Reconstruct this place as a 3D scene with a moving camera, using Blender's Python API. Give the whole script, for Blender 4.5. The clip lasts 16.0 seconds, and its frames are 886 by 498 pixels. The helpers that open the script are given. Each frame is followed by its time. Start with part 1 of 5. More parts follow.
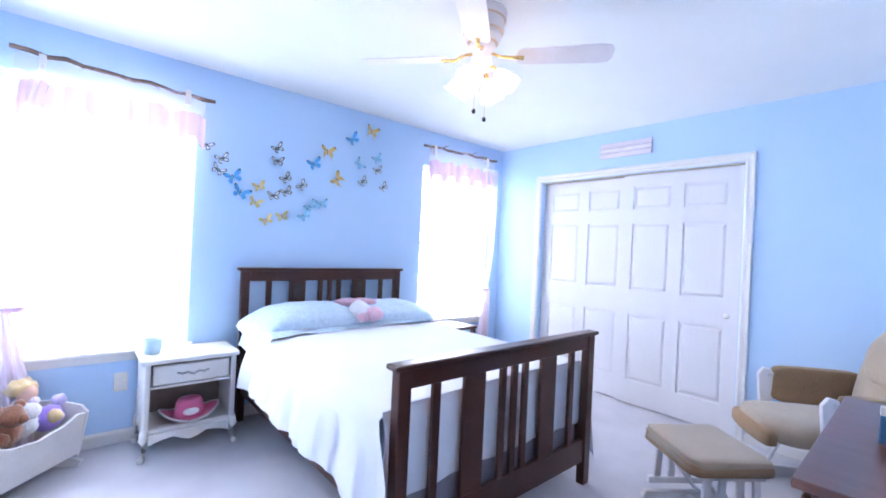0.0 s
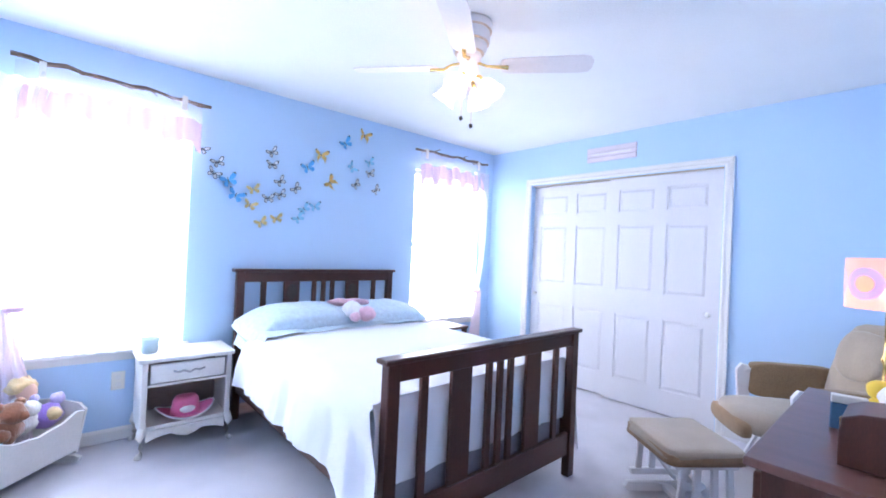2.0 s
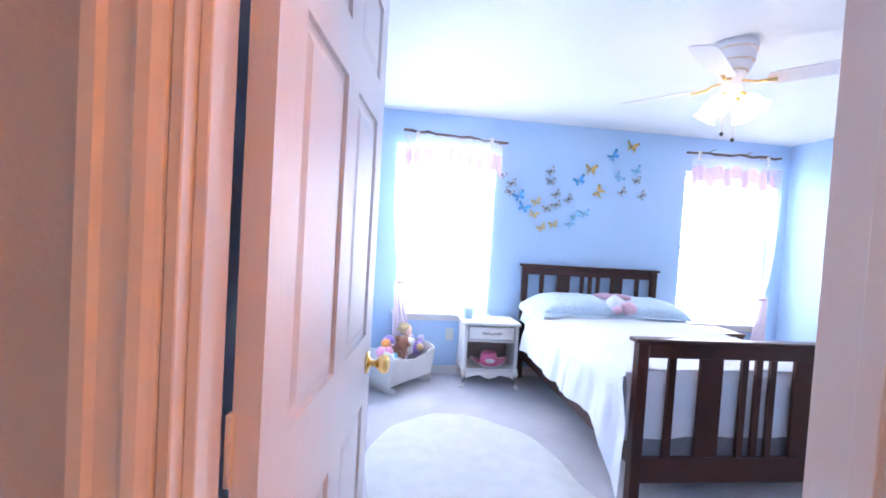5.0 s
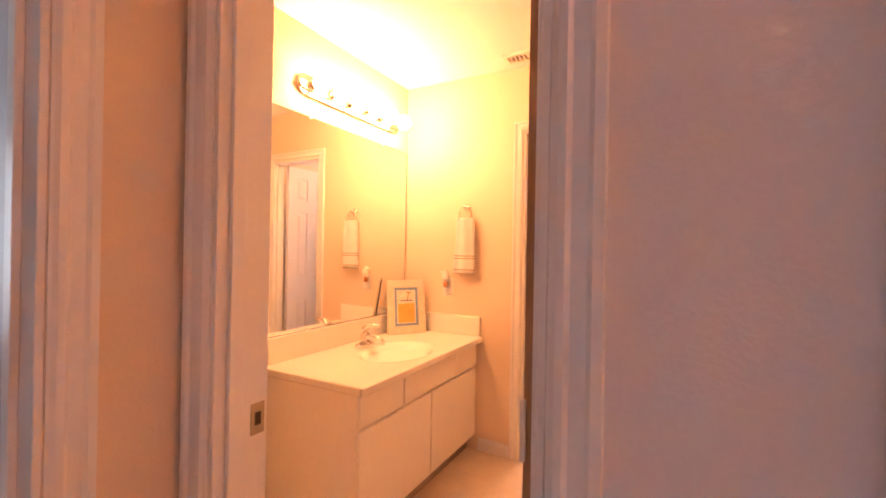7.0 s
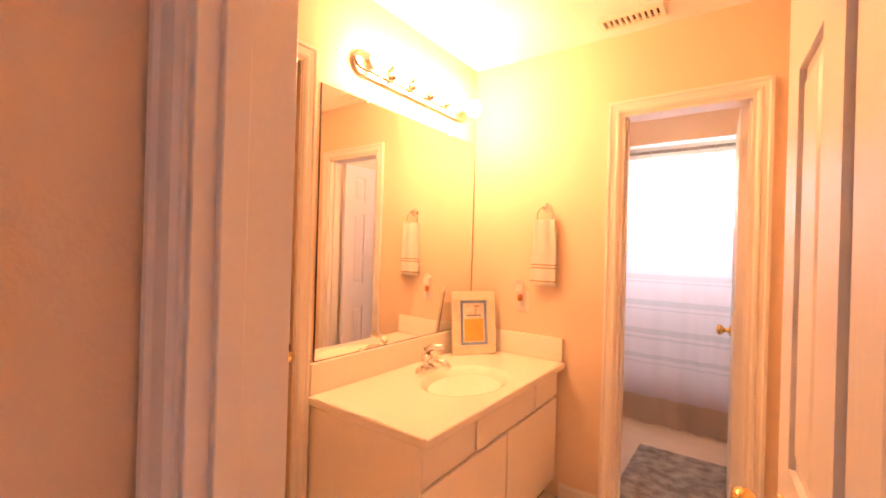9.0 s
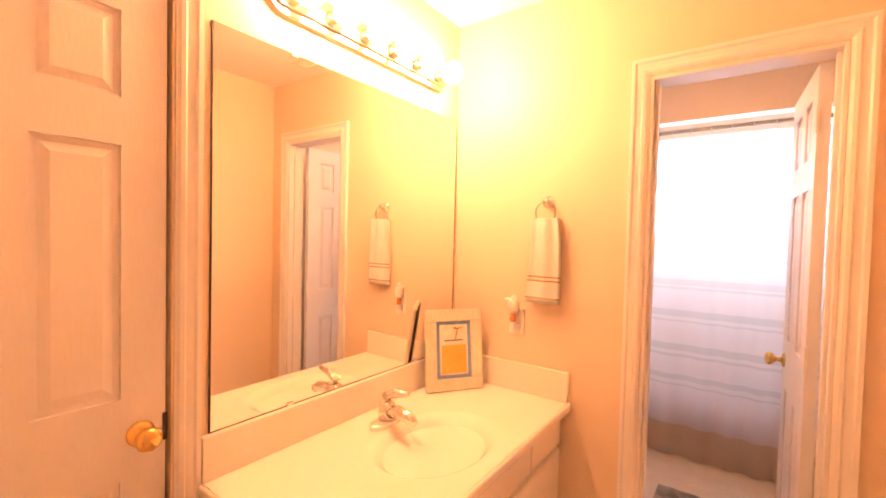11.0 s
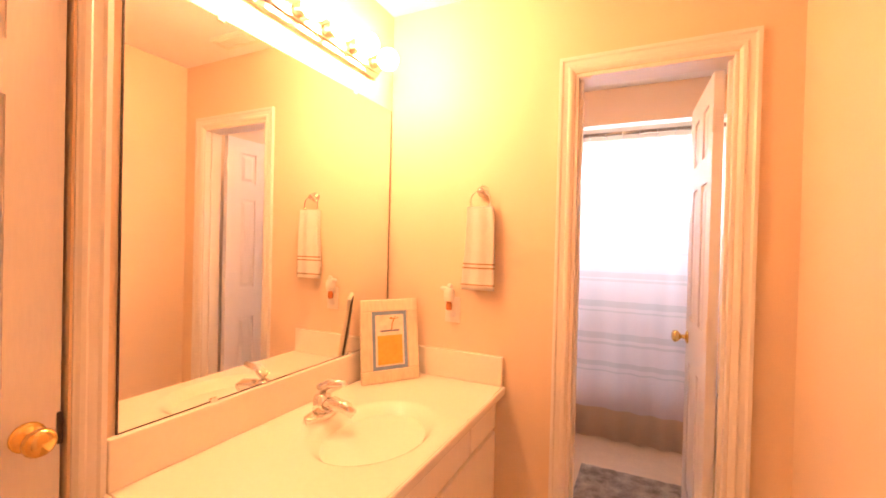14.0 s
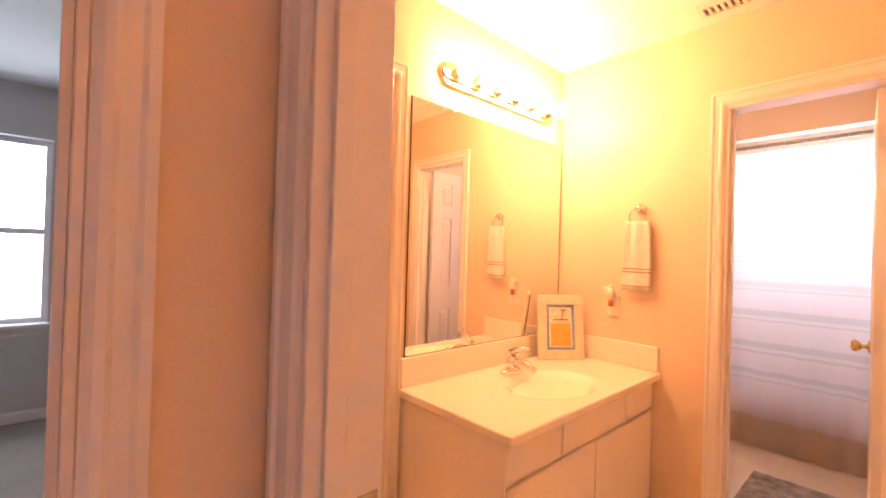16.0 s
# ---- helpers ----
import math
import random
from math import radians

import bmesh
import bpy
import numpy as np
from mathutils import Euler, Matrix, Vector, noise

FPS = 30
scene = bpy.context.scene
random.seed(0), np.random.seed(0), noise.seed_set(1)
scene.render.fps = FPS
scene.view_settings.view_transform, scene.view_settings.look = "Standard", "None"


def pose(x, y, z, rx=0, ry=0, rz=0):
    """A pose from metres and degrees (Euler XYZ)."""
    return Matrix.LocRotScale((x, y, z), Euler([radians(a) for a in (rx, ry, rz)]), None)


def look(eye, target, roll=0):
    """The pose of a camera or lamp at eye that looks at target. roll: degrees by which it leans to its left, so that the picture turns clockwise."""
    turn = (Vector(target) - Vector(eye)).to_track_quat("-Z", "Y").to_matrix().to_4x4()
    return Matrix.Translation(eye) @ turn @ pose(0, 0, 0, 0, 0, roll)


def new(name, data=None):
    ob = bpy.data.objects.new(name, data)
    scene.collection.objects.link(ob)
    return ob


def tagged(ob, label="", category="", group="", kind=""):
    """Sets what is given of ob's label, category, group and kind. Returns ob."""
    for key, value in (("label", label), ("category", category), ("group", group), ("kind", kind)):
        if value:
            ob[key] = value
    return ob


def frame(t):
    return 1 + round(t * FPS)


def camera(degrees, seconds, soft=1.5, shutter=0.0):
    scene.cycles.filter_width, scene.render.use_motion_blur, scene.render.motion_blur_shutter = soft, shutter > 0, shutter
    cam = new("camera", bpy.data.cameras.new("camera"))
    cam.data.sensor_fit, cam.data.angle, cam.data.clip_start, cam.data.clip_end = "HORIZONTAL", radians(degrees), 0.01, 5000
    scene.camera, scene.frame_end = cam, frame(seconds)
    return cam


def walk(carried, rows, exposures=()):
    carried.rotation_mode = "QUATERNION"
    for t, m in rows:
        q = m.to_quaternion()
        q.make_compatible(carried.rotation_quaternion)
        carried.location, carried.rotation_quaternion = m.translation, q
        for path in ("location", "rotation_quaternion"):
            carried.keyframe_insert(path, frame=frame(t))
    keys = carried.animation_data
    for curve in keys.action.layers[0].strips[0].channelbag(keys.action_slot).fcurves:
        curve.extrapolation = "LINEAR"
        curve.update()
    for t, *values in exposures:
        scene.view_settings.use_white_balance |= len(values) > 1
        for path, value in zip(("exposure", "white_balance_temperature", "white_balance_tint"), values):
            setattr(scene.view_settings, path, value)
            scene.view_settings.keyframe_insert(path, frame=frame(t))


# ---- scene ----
cam = camera(92.7, 16.0, soft=1.8)
PATH = [
    (0, (2.397, -1.754, 1.288), (3.71, -0.245, 1.288), 2.7),
    (0.5, (2.399, -1.76, 1.282), (3.777, -0.311, 1.289), 2.7),
    (1, (2.395, -1.754, 1.275), (3.811, -0.341, 1.29), 2.8),
    (1.5, (2.385, -1.788, 1.273), (3.781, -0.355, 1.292), 2.7),
    (2, (2.361, -1.841, 1.282), (3.692, -0.349, 1.294), 2.6),
    (2.5, (2.334, -1.885, 1.288), (3.573, -0.314, 1.294), 2.5),
    (3, (2.292, -1.933, 1.286), (3.424, -0.283, 1.289), 2.5),
    (3.2, (2.284, -1.977, 1.282), (3.35, -0.284, 1.284), 2.6),
    (5.3, (2.011, -2.567, 1.32), (2.063, -0.568, 1.258), 2.4),
    (5.5, (1.973, -2.628, 1.332), (1.897, -0.63, 1.278), 1.6),
    (6, (1.899, -2.641, 1.359), (1.462, -0.691, 1.292), 2.3),
    (6.5, (1.756, -2.593, 1.316), (1.028, -0.73, 1.296), 1.7),
    (7, (1.637, -2.539, 1.296), (0.686, -0.78, 1.299), 1.0),
    (7.5, (1.547, -2.483, 1.3), (0.458, -0.805, 1.312), 0.8),
    (8, (1.483, -2.446, 1.314), (0.331, -0.811, 1.321), 1.0),
    (8.2, (1.45, -2.425, 1.313), (0.288, -0.798, 1.322), 1.5),
    (10.3, (1.183, -1.895, 1.378), (0.005, -0.279, 1.361), 1.4),
    (10.5, (1.148, -1.858, 1.387), (-0.008, -0.225, 1.363), 1.4),
    (11, (1.142, -1.739, 1.418), (-0.027, -0.117, 1.358), 1.4),
    (11.5, (1.129, -1.639, 1.421), (-0.032, -0.013, 1.352), 1.6),
    (12, (1.088, -1.599, 1.398), (0.002, 0.08, 1.343), 1.7),
    (12.5, (1.075, -1.583, 1.377), (0.064, 0.143, 1.335), 1.6),
    (13, (1.088, -1.594, 1.37), (0.137, 0.165, 1.326), 1.5),
    (13.5, (1.105, -1.648, 1.361), (0.201, 0.135, 1.321), 1.5),
    (14, (1.094, -1.755, 1.336), (0.23, 0.049, 1.317), 1.4),
    (14.5, (1.116, -1.868, 1.312), (0.202, -0.089, 1.318), 1.4),
    (15, (1.25, -2.001, 1.337), (0.144, -0.335, 1.322), 1.4),
    (15.5, (1.393, -2.135, 1.367), (0.06, -0.644, 1.331), 1.2),
    (16, (1.393, -2.282, 1.311), (-0.083, -0.932, 1.329), 1.7),
]
walk(cam, [(t, look(eye, target, roll)) for t, eye, target, roll in PATH])

# --- world, sun, large lights ---
world = bpy.data.worlds.new("world")
scene.world = world
world.use_nodes = True
wn = world.node_tree.nodes
sky = wn.new("ShaderNodeTexSky")
sky.sky_type, sky.sun_disc = "NISHITA", False
sky.sun_elevation, sky.sun_rotation = radians(50), radians(20)
wn["Background"].inputs["Strength"].default_value = 0.15
world.node_tree.links.new(sky.outputs[0], wn["Background"].inputs["Color"])


def lamp(name, kind, power, colour, m, sx=1.0, sy=1.0, label=""):
    data = bpy.data.lights.new(name, kind)
    data.energy, data.color = power, colour
    if kind == "AREA":
        data.shape, data.size, data.size_y = "RECTANGLE", sx, sy
    elif kind == "POINT":
        data.shadow_soft_size = sx
    elif kind == "SUN":
        data.angle = radians(10)
    ob = new(name, data)
    ob.matrix_world = m
    return ob


DAY = (0.74, 0.81, 1.0)
lamp("sun", "SUN", 1.0, (1.0, 0.97, 0.92), look((0, 9, 10), (0.5, 0, 0)))
# sky light in the window openings
lamp("window_light_left", "AREA", 136, DAY, look((2.55, 1.66, 1.40), (2.55, 0, 1.25)), 0.84, 1.45)
lamp("window_light_right", "AREA", 86, DAY, look((5.38, 1.66, 1.40), (5.30, 0, 1.25)), 0.84, 1.45)
lamp("bath_window_light", "AREA", 27, (0.80, 0.86, 1.0), look((1.0, 2.32, 1.87), (1.0, 0, 0.95)), 1.0, 0.56)
lamp("boys_window_light", "AREA", 15, DAY, look((-3.06, -2.77, 1.40), (0, -2.77, 1.2)), 0.85, 1.3)

# --- materials ---


def rgb(c):
    return (*c, 1.0)


def material(name, colour, rough=0.5, metal=0.0, vary=0.06, scale=6.0, bump=0.05, grain=60.0, sheen=0.0, stretch=None, per_object=0.0):
    m = bpy.data.materials.new(name)
    m.use_nodes = True
    n, l = m.node_tree.nodes, m.node_tree.links
    b = n["Principled BSDF"]
    b.inputs["Roughness"].default_value, b.inputs["Metallic"].default_value = rough, metal
    if sheen:
        b.inputs["Sheen Weight"].default_value = sheen
    tc = n.new("ShaderNodeTexCoord")
    src = tc.outputs["Object"]
    if stretch:
        mp = n.new("ShaderNodeMapping")
        mp.inputs["Scale"].default_value = stretch
        l.new(src, mp.inputs["Vector"])
        src = mp.outputs["Vector"]
    big, fine = n.new("ShaderNodeTexNoise"), n.new("ShaderNodeTexNoise")
    big.inputs["Scale"].default_value, big.inputs["Detail"].default_value = scale, 4
    fine.inputs["Scale"].default_value, fine.inputs["Detail"].default_value = grain, 3
    l.new(src, big.inputs["Vector"]), l.new(src, fine.inputs["Vector"])
    ramp = n.new("ShaderNodeValToRGB")
    lo = tuple(max(0.0, c * (1 - vary * 2)) for c in colour)
    hi = tuple(min(1.0, c * (1 + vary * 2)) for c in colour)
    ramp.color_ramp.elements[0].color, ramp.color_ramp.elements[1].color = rgb(lo), rgb(hi)
    ramp.color_ramp.elements[0].position, ramp.color_ramp.elements[1].position = 0.25, 0.75
    mix = n.new("ShaderNodeMix")
    mix.data_type = "FLOAT"
    mix.inputs["Factor"].default_value = 0.4
    l.new(big.outputs["Fac"], mix.inputs["A"]), l.new(fine.outputs["Fac"], mix.inputs["B"])
    l.new(mix.outputs["Result"], ramp.inputs["Fac"])
    out = ramp.outputs["Color"]
    if per_object:
        info, hsv = n.new("ShaderNodeObjectInfo"), n.new("ShaderNodeHueSaturation")
        mr = n.new("ShaderNodeMapRange")
        mr.inputs["To Min"].default_value, mr.inputs["To Max"].default_value = 1 - per_object, 1 + per_object
        l.new(info.outputs["Random"], mr.inputs["Value"]), l.new(mr.outputs["Result"], hsv.inputs["Value"])
        l.new(out, hsv.inputs["Color"])
        out = hsv.outputs["Color"]
    l.new(out, b.inputs["Base Color"])
    if bump:
        bp = n.new("ShaderNodeBump")
        bp.inputs["Strength"].default_value, bp.inputs["Distance"].default_value = bump, 0.01
        l.new(fine.outputs["Fac"], bp.inputs["Height"]), l.new(bp.outputs["Normal"], b.inputs["Normal"])
    return m


def glow(name, colour, strength):
    m = bpy.data.materials.new(name)
    m.use_nodes = True
    b = m.node_tree.nodes["Principled BSDF"]
    b.inputs["Base Color"].default_value = rgb((0.8, 0.8, 0.8))
    b.inputs["Emission Color"].default_value, b.inputs["Emission Strength"].default_value = rgb(colour), strength
    return m


def sheer(name, colour, through_share, weave=90.0, front=0.4):
    """Thin cloth: part see-through, part diffusing the light from behind."""
    m = bpy.data.materials.new(name)
    m.use_nodes = True
    n, l = m.node_tree.nodes, m.node_tree.links
    n.remove(n["Principled BSDF"])
    tr, tl, df = n.new("ShaderNodeBsdfTransparent"), n.new("ShaderNodeBsdfTranslucent"), n.new("ShaderNodeBsdfDiffuse")
    tl.inputs["Color"].default_value = df.inputs["Color"].default_value = rgb(colour)
    m1, m2 = n.new("ShaderNodeMixShader"), n.new("ShaderNodeMixShader")
    m1.inputs["Fac"].default_value = front
    l.new(tl.outputs[0], m1.inputs[1]), l.new(df.outputs[0], m1.inputs[2])
    noise_tex, mr = n.new("ShaderNodeTexNoise"), n.new("ShaderNodeMapRange")
    noise_tex.inputs["Scale"].default_value = weave
    mr.inputs["To Min"].default_value, mr.inputs["To Max"].default_value = max(0.0, through_share - 0.12), through_share + min(0.12, through_share)
    l.new(noise_tex.outputs["Fac"], mr.inputs["Value"]), l.new(mr.outputs["Result"], m2.inputs["Fac"])
    l.new(m1.outputs[0], m2.inputs[1]), l.new(tr.outputs[0], m2.inputs[2])
    l.new(m2.outputs[0], n["Material Output"].inputs["Surface"])
    return m


def glass_mat(name):
    m = bpy.data.materials.new(name)
    m.use_nodes = True
    b = m.node_tree.nodes["Principled BSDF"]
    b.inputs["Transmission Weight"].default_value, b.inputs["Roughness"].default_value, b.inputs["IOR"].default_value = 1.0, 0.0, 1.45
    return m


def carpet_mat(name, colour):
    m = material(name, colour, 0.95, 0, 0.10, 3.0, 0.6, 260.0, sheen=0.25)
    return m


BLUE = material("blue_wall_paint", (0.50, 0.68, 0.90), 0.55, 0, 0.012, 1.5, 0.06, 140)
CEIL = material("ceiling_paint", (0.83, 0.84, 0.84), 0.8, 0, 0.02, 2, 0.25, 120)
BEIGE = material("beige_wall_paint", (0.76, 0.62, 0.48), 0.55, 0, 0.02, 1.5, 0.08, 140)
HALL = material("taupe_wall_paint", (0.63, 0.615, 0.635), 0.6, 0, 0.03, 1.5, 0.08, 140)
TRIM = material("white_trim_paint", (0.78, 0.76, 0.75), 0.35, 0, 0.02, 3, 0.03, 90)
DOORW = material("white_door_paint", (0.76, 0.74, 0.76), 0.38, 0, 0.025, 4, 0.06, 150, stretch=(1, 1, 0.15))
WOOD = material("dark_mahogany", (0.062, 0.019, 0.013), 0.32, 0, 0.22, 5, 0.05, 70, stretch=(1, 6, 1))
CARPET = carpet_mat("pale_carpet", (0.60, 0.57, 0.61))
HALLCARPET = carpet_mat("hall_carpet", (0.42, 0.36, 0.31))
VINYL = material("bath_vinyl_floor", (0.74, 0.63, 0.51), 0.4, 0, 0.06, 7, 0.03, 60)
BRASS = material("polished_brass", (0.80, 0.55, 0.20), 0.18, 1.0, 0.04, 8, 0.0)
CHROME = material("chrome", (0.82, 0.80, 0.78), 0.10, 1.0, 0.03, 8, 0.0)
PALEBRASS = material("pale_antique_brass", (0.72, 0.55, 0.42), 0.4, 0.7, 0.08, 12, 0.02)
STEEL = material("dull_steel", (0.42, 0.36, 0.28), 0.4, 1.0, 0.08, 20, 0.02)
BROWNEDGE = material("brown_door_edge", (0.38, 0.23, 0.12), 0.7, 0, 0.15, 6, 0.1, 80, stretch=(4, 4, 0.3))
DARK = material("dark_iron", (0.05, 0.035, 0.03), 0.6, 0, 0.2, 20, 0.1)
GLASS = glass_mat("window_glass")
MIRROR = material("mirror_silver", (0.93, 0.93, 0.91), 0.0, 1.0, 0.0, 1, 0.0)
PVC = material("window_vinyl", (0.80, 0.80, 0.82), 0.4, 0, 0.02, 5, 0.02)
WHITEPAINT = material("cream_furniture_paint", (0.76, 0.73, 0.70), 0.4, 0, 0.04, 5, 0.05, 80)
# darkened to put the shade of furniture recesses into the colour
DARKIN = material("shadowed_wood_inside", (0.30, 0.24, 0.21), 0.6, 0, 0.1, 5, 0.05)
QUILT = material("white_cotton_coverlet", (0.78, 0.80, 0.86), 0.9, 0, 0.02, 5, 0.25, 180, sheen=0.2)
SHEET = material("pale_blue_printed_cotton", (0.56, 0.69, 0.80), 0.9, 0, 0.10, 34, 0.15, 150, sheen=0.2)
BEDSKIRT = material("grey_box_spring_cloth", (0.24, 0.24, 0.28), 0.95, 0, 0.08, 6, 0.2)
PINKFLUFF = material("pink_plush", (0.85, 0.50, 0.60), 1.0, 0, 0.15, 25, 0.8, 140, sheen=0.5)
WHITEFLUFF = material("white_plush", (0.85, 0.83, 0.85), 1.0, 0, 0.06, 20, 0.8, 140, sheen=0.5)
FUR = material("white_fur_rug", (0.80, 0.78, 0.76), 1.0, 0, 0.06, 10, 1.0, 160, sheen=0.6)
TAN = material("tan_microfibre", (0.40, 0.32, 0.24), 0.9, 0, 0.08, 6, 0.2, 120, sheen=0.35)
TANSIDE = material("brown_suede_piping", (0.29, 0.18, 0.095), 0.9, 0, 0.15, 9, 0.3, 120, sheen=0.2)
MARBLE = material("cultured_marble", (0.85, 0.81, 0.73), 0.16, 0, 0.02, 3, 0.0)
LAMINATE = material("cream_laminate", (0.84, 0.79, 0.72), 0.42, 0, 0.02, 4, 0.02, 60, stretch=(1, 1, 0.2))
TOWEL = material("white_terry", (0.90, 0.87, 0.83), 1.0, 0, 0.05, 12, 0.9, 300, sheen=0.4)
STRIPE = material("tan_towel_stripe", (0.50, 0.33, 0.20), 1.0, 0, 0.08, 12, 0.6, 300)
PLASTIC = material("white_plastic", (0.80, 0.77, 0.72), 0.35, 0, 0.02, 5, 0.0)
FANWHITE = material("fan_white_enamel", (0.78, 0.74, 0.74), 0.4, 0, 0.03, 5, 0.02)
TWIG = material("bark_twig", (0.16, 0.11, 0.085), 0.9, 0, 0.3, 14, 0.8, 60)
PORCELAIN = material("toilet_porcelain", (0.82, 0.80, 0.78), 0.12, 0, 0.01, 3, 0.0)
BULB = glow("warm_bulb", (1.0, 0.435, 0.178), 170.0)
FANBULB = glow("fan_bulb", (1.0, 0.72, 0.52), 130.0)

# --- mesh helpers ---


def bm_new():
    return bmesh.new()


def add_box(bm, x0, x1, y0, y1, z0, z1, m=None):
    r = bmesh.ops.create_cube(bm, size=1.0)
    t = Matrix.LocRotScale(((x0 + x1) / 2, (y0 + y1) / 2, (z0 + z1) / 2), None, (abs(x1 - x0), abs(y1 - y0), abs(z1 - z0)))
    bmesh.ops.transform(bm, matrix=(m @ t if m else t), verts=r["verts"])
    return r["verts"]


def box(x0, x1, y0, y1, z0, z1, bevel=0.0, segs=2):
    bm = bm_new()
    add_box(bm, x0, x1, y0, y1, z0, z1)
    if bevel:
        bmesh.ops.bevel(bm, geom=list(bm.edges), offset=bevel, segments=segs, affect="EDGES", profile=0.5)
    return bm


def lathe(profile, segs=20, m=None, bm=None):
    """Turns (radius, height) pairs round the z axis."""
    bm = bm or bm_new()
    rings = []
    for r, z in profile:
        ring = [bm.verts.new((max(r, 1e-4) * math.cos(2 * math.pi * k / segs), max(r, 1e-4) * math.sin(2 * math.pi * k / segs), z)) for k in range(segs)]
        rings.append(ring)
    for a, b in zip(rings, rings[1:]):
        for k in range(segs):
            bm.faces.new((a[k], a[(k + 1) % segs], b[(k + 1) % segs], b[k]))
    bm.faces.new(list(reversed(rings[0]))), bm.faces.new(rings[-1])
    if m:
        bmesh.ops.transform(bm, matrix=m, verts=[v for ring in rings for v in ring])
    return bm


def prism(outline, z0, z1, m=None, bevel=0.0):
    """A flat outline of (x, y) pairs, given thickness along z."""
    bm = bm_new()
    lo, hi = [bm.verts.new((x, y, z0)) for x, y in outline], [bm.verts.new((x, y, z1)) for x, y in outline]
    k = len(outline)
    bm.faces.new(list(reversed(lo))), bm.faces.new(hi)
    for i in range(k):
        bm.faces.new((lo[i], lo[(i + 1) % k], hi[(i + 1) % k], hi[i]))
    bmesh.ops.recalc_face_normals(bm, faces=list(bm.faces))
    if bevel:
        bmesh.ops.bevel(bm, geom=list(bm.edges), offset=bevel, segments=2, affect="EDGES", profile=0.5)
    if m:
        bmesh.ops.transform(bm, matrix=m, verts=list(bm.verts))
    return bm


def tube(points, radius, segs=8, taper=None):
    """A round bar along a line of points."""
    bm = bm_new()
    pts = [Vector(p) for p in points]
    rings = []
    for i, p in enumerate(pts):
        d = (pts[min(i + 1, len(pts) - 1)] - pts[max(i - 1, 0)]).normalized()
        q = d.to_track_quat("Z", "Y")
        r = radius * (taper[i] if taper else 1.0)
        rings.append([bm.verts.new(p + q @ Vector((r * math.cos(2 * math.pi * k / segs), r * math.sin(2 * math.pi * k / segs), 0))) for k in range(segs)])
    for a, b in zip(rings, rings[1:]):
        for k in range(segs):
            bm.faces.new((a[k], a[(k + 1) % segs], b[(k + 1) % segs], b[k]))
    bm.faces.new(list(reversed(rings[0]))), bm.faces.new(rings[-1])
    return bm


def blob(cx, cy, cz, rx, ry, rz, rough=0.0, seed=0.0, segs=16, power=1.0, m=None):
    """A rounded, slightly uneven lump; power under 1 squares it off."""
    bm = bm_new()
    bmesh.ops.create_uvsphere(bm, u_segments=segs, v_segments=max(6, segs * 2 // 3), radius=1.0)
    for v in bm.verts:
        c = v.co.copy()
        f = 1 + rough * noise.noise(c * 1.7 + Vector((seed, seed * 2, 3)))
        if power != 1.0:
            c = Vector([math.copysign(abs(a) ** power, a) for a in c])
        v.co = Vector((c.x * rx * f, c.y * ry * f, c.z * rz * f))
    t = Matrix.Translation((cx, cy, cz)) @ (m or Matrix())
    bmesh.ops.transform(bm, matrix=t, verts=list(bm.verts))
    return bm


def mesh_of(name, bm, mat, smooth=False):
    me = bpy.data.meshes.new(name)
    bm.to_mesh(me)
    bm.free()
    me.materials.append(mat)
    if smooth:
        for p in me.polygons:
            p.use_smooth = True
    return me


def part(name, bm, mat, parent=None, label="", smooth=False):
    ob = new(name, mesh_of(name, bm, mat, smooth))
    if parent:
        ob.parent = parent
    if label:
        ob["label"] = label
    return ob


def thing(name, label, category, m=None, group="", kind=""):
    ob = new(name)
    ob.empty_display_size = 0.1
    if m:
        ob.matrix_world = m
    return tagged(ob, label, category, group, kind)


def structure(name, bm, mat, label, category, smooth=False):
    return tagged(part(name, bm, mat, smooth=smooth), label, category, kind="structure")


def wall(name, axis, a0, a1, u0, u1, height, holes, mat, label, z0=0.0):
    """A wall from a0 to a1 thick along axis, u0 to u1 long, with holes (u0, u1, z0, z1)."""
    bm = bm_new()

    def put(p, q, z, w):
        if q - p > 1e-4 and w - z > 1e-4:
            if axis == "y":
                add_box(bm, p, q, a0, a1, z, w)
            else:
                add_box(bm, a0, a1, p, q, z, w)
    at = u0
    for h0, h1, b, t in sorted(holes):
        put(at, h0, z0, height)
        put(h0, h1, z0, b), put(h0, h1, t, height)
        at = h1
    put(at, u1, z0, height)
    return structure(name, bm, mat, label, "wall")


# --- the house: rooms, openings and heights ---
H = 2.44
WN = 1.50          # bedroom window wall
WE = 6.08          # bedroom closet wall
WW = 1.84          # bedroom west wall
DB, DF = -1.935, -2.05   # door wall: room face, hall face
MX = -0.04         # bathroom mirror wall
BE = 1.55          # bathroom east wall
HX = 0.80          # hall west wall
DOOR = 2.03
WIN_L, WIN_R = (2.10, 2.985), (4.93, 5.84)
WZ = (0.58, 2.10)

wall("wall_north", "y", WN, WN + 0.14, WW - 0.08, WE + 0.9, H, [(*WIN_L, *WZ), (*WIN_R, *WZ)], BLUE, "light blue painted bedroom wall with two windows")
wall("wall_east", "x", WE, WE + 0.12, DB, WN, H, [(-0.85, 0.93, 0, DOOR)], BLUE, "light blue painted wall round a closet opening")
wall("wall_west", "x", WW - 0.12, WW, DB, WN, H, [], BLUE, "light blue painted bedroom side wall")
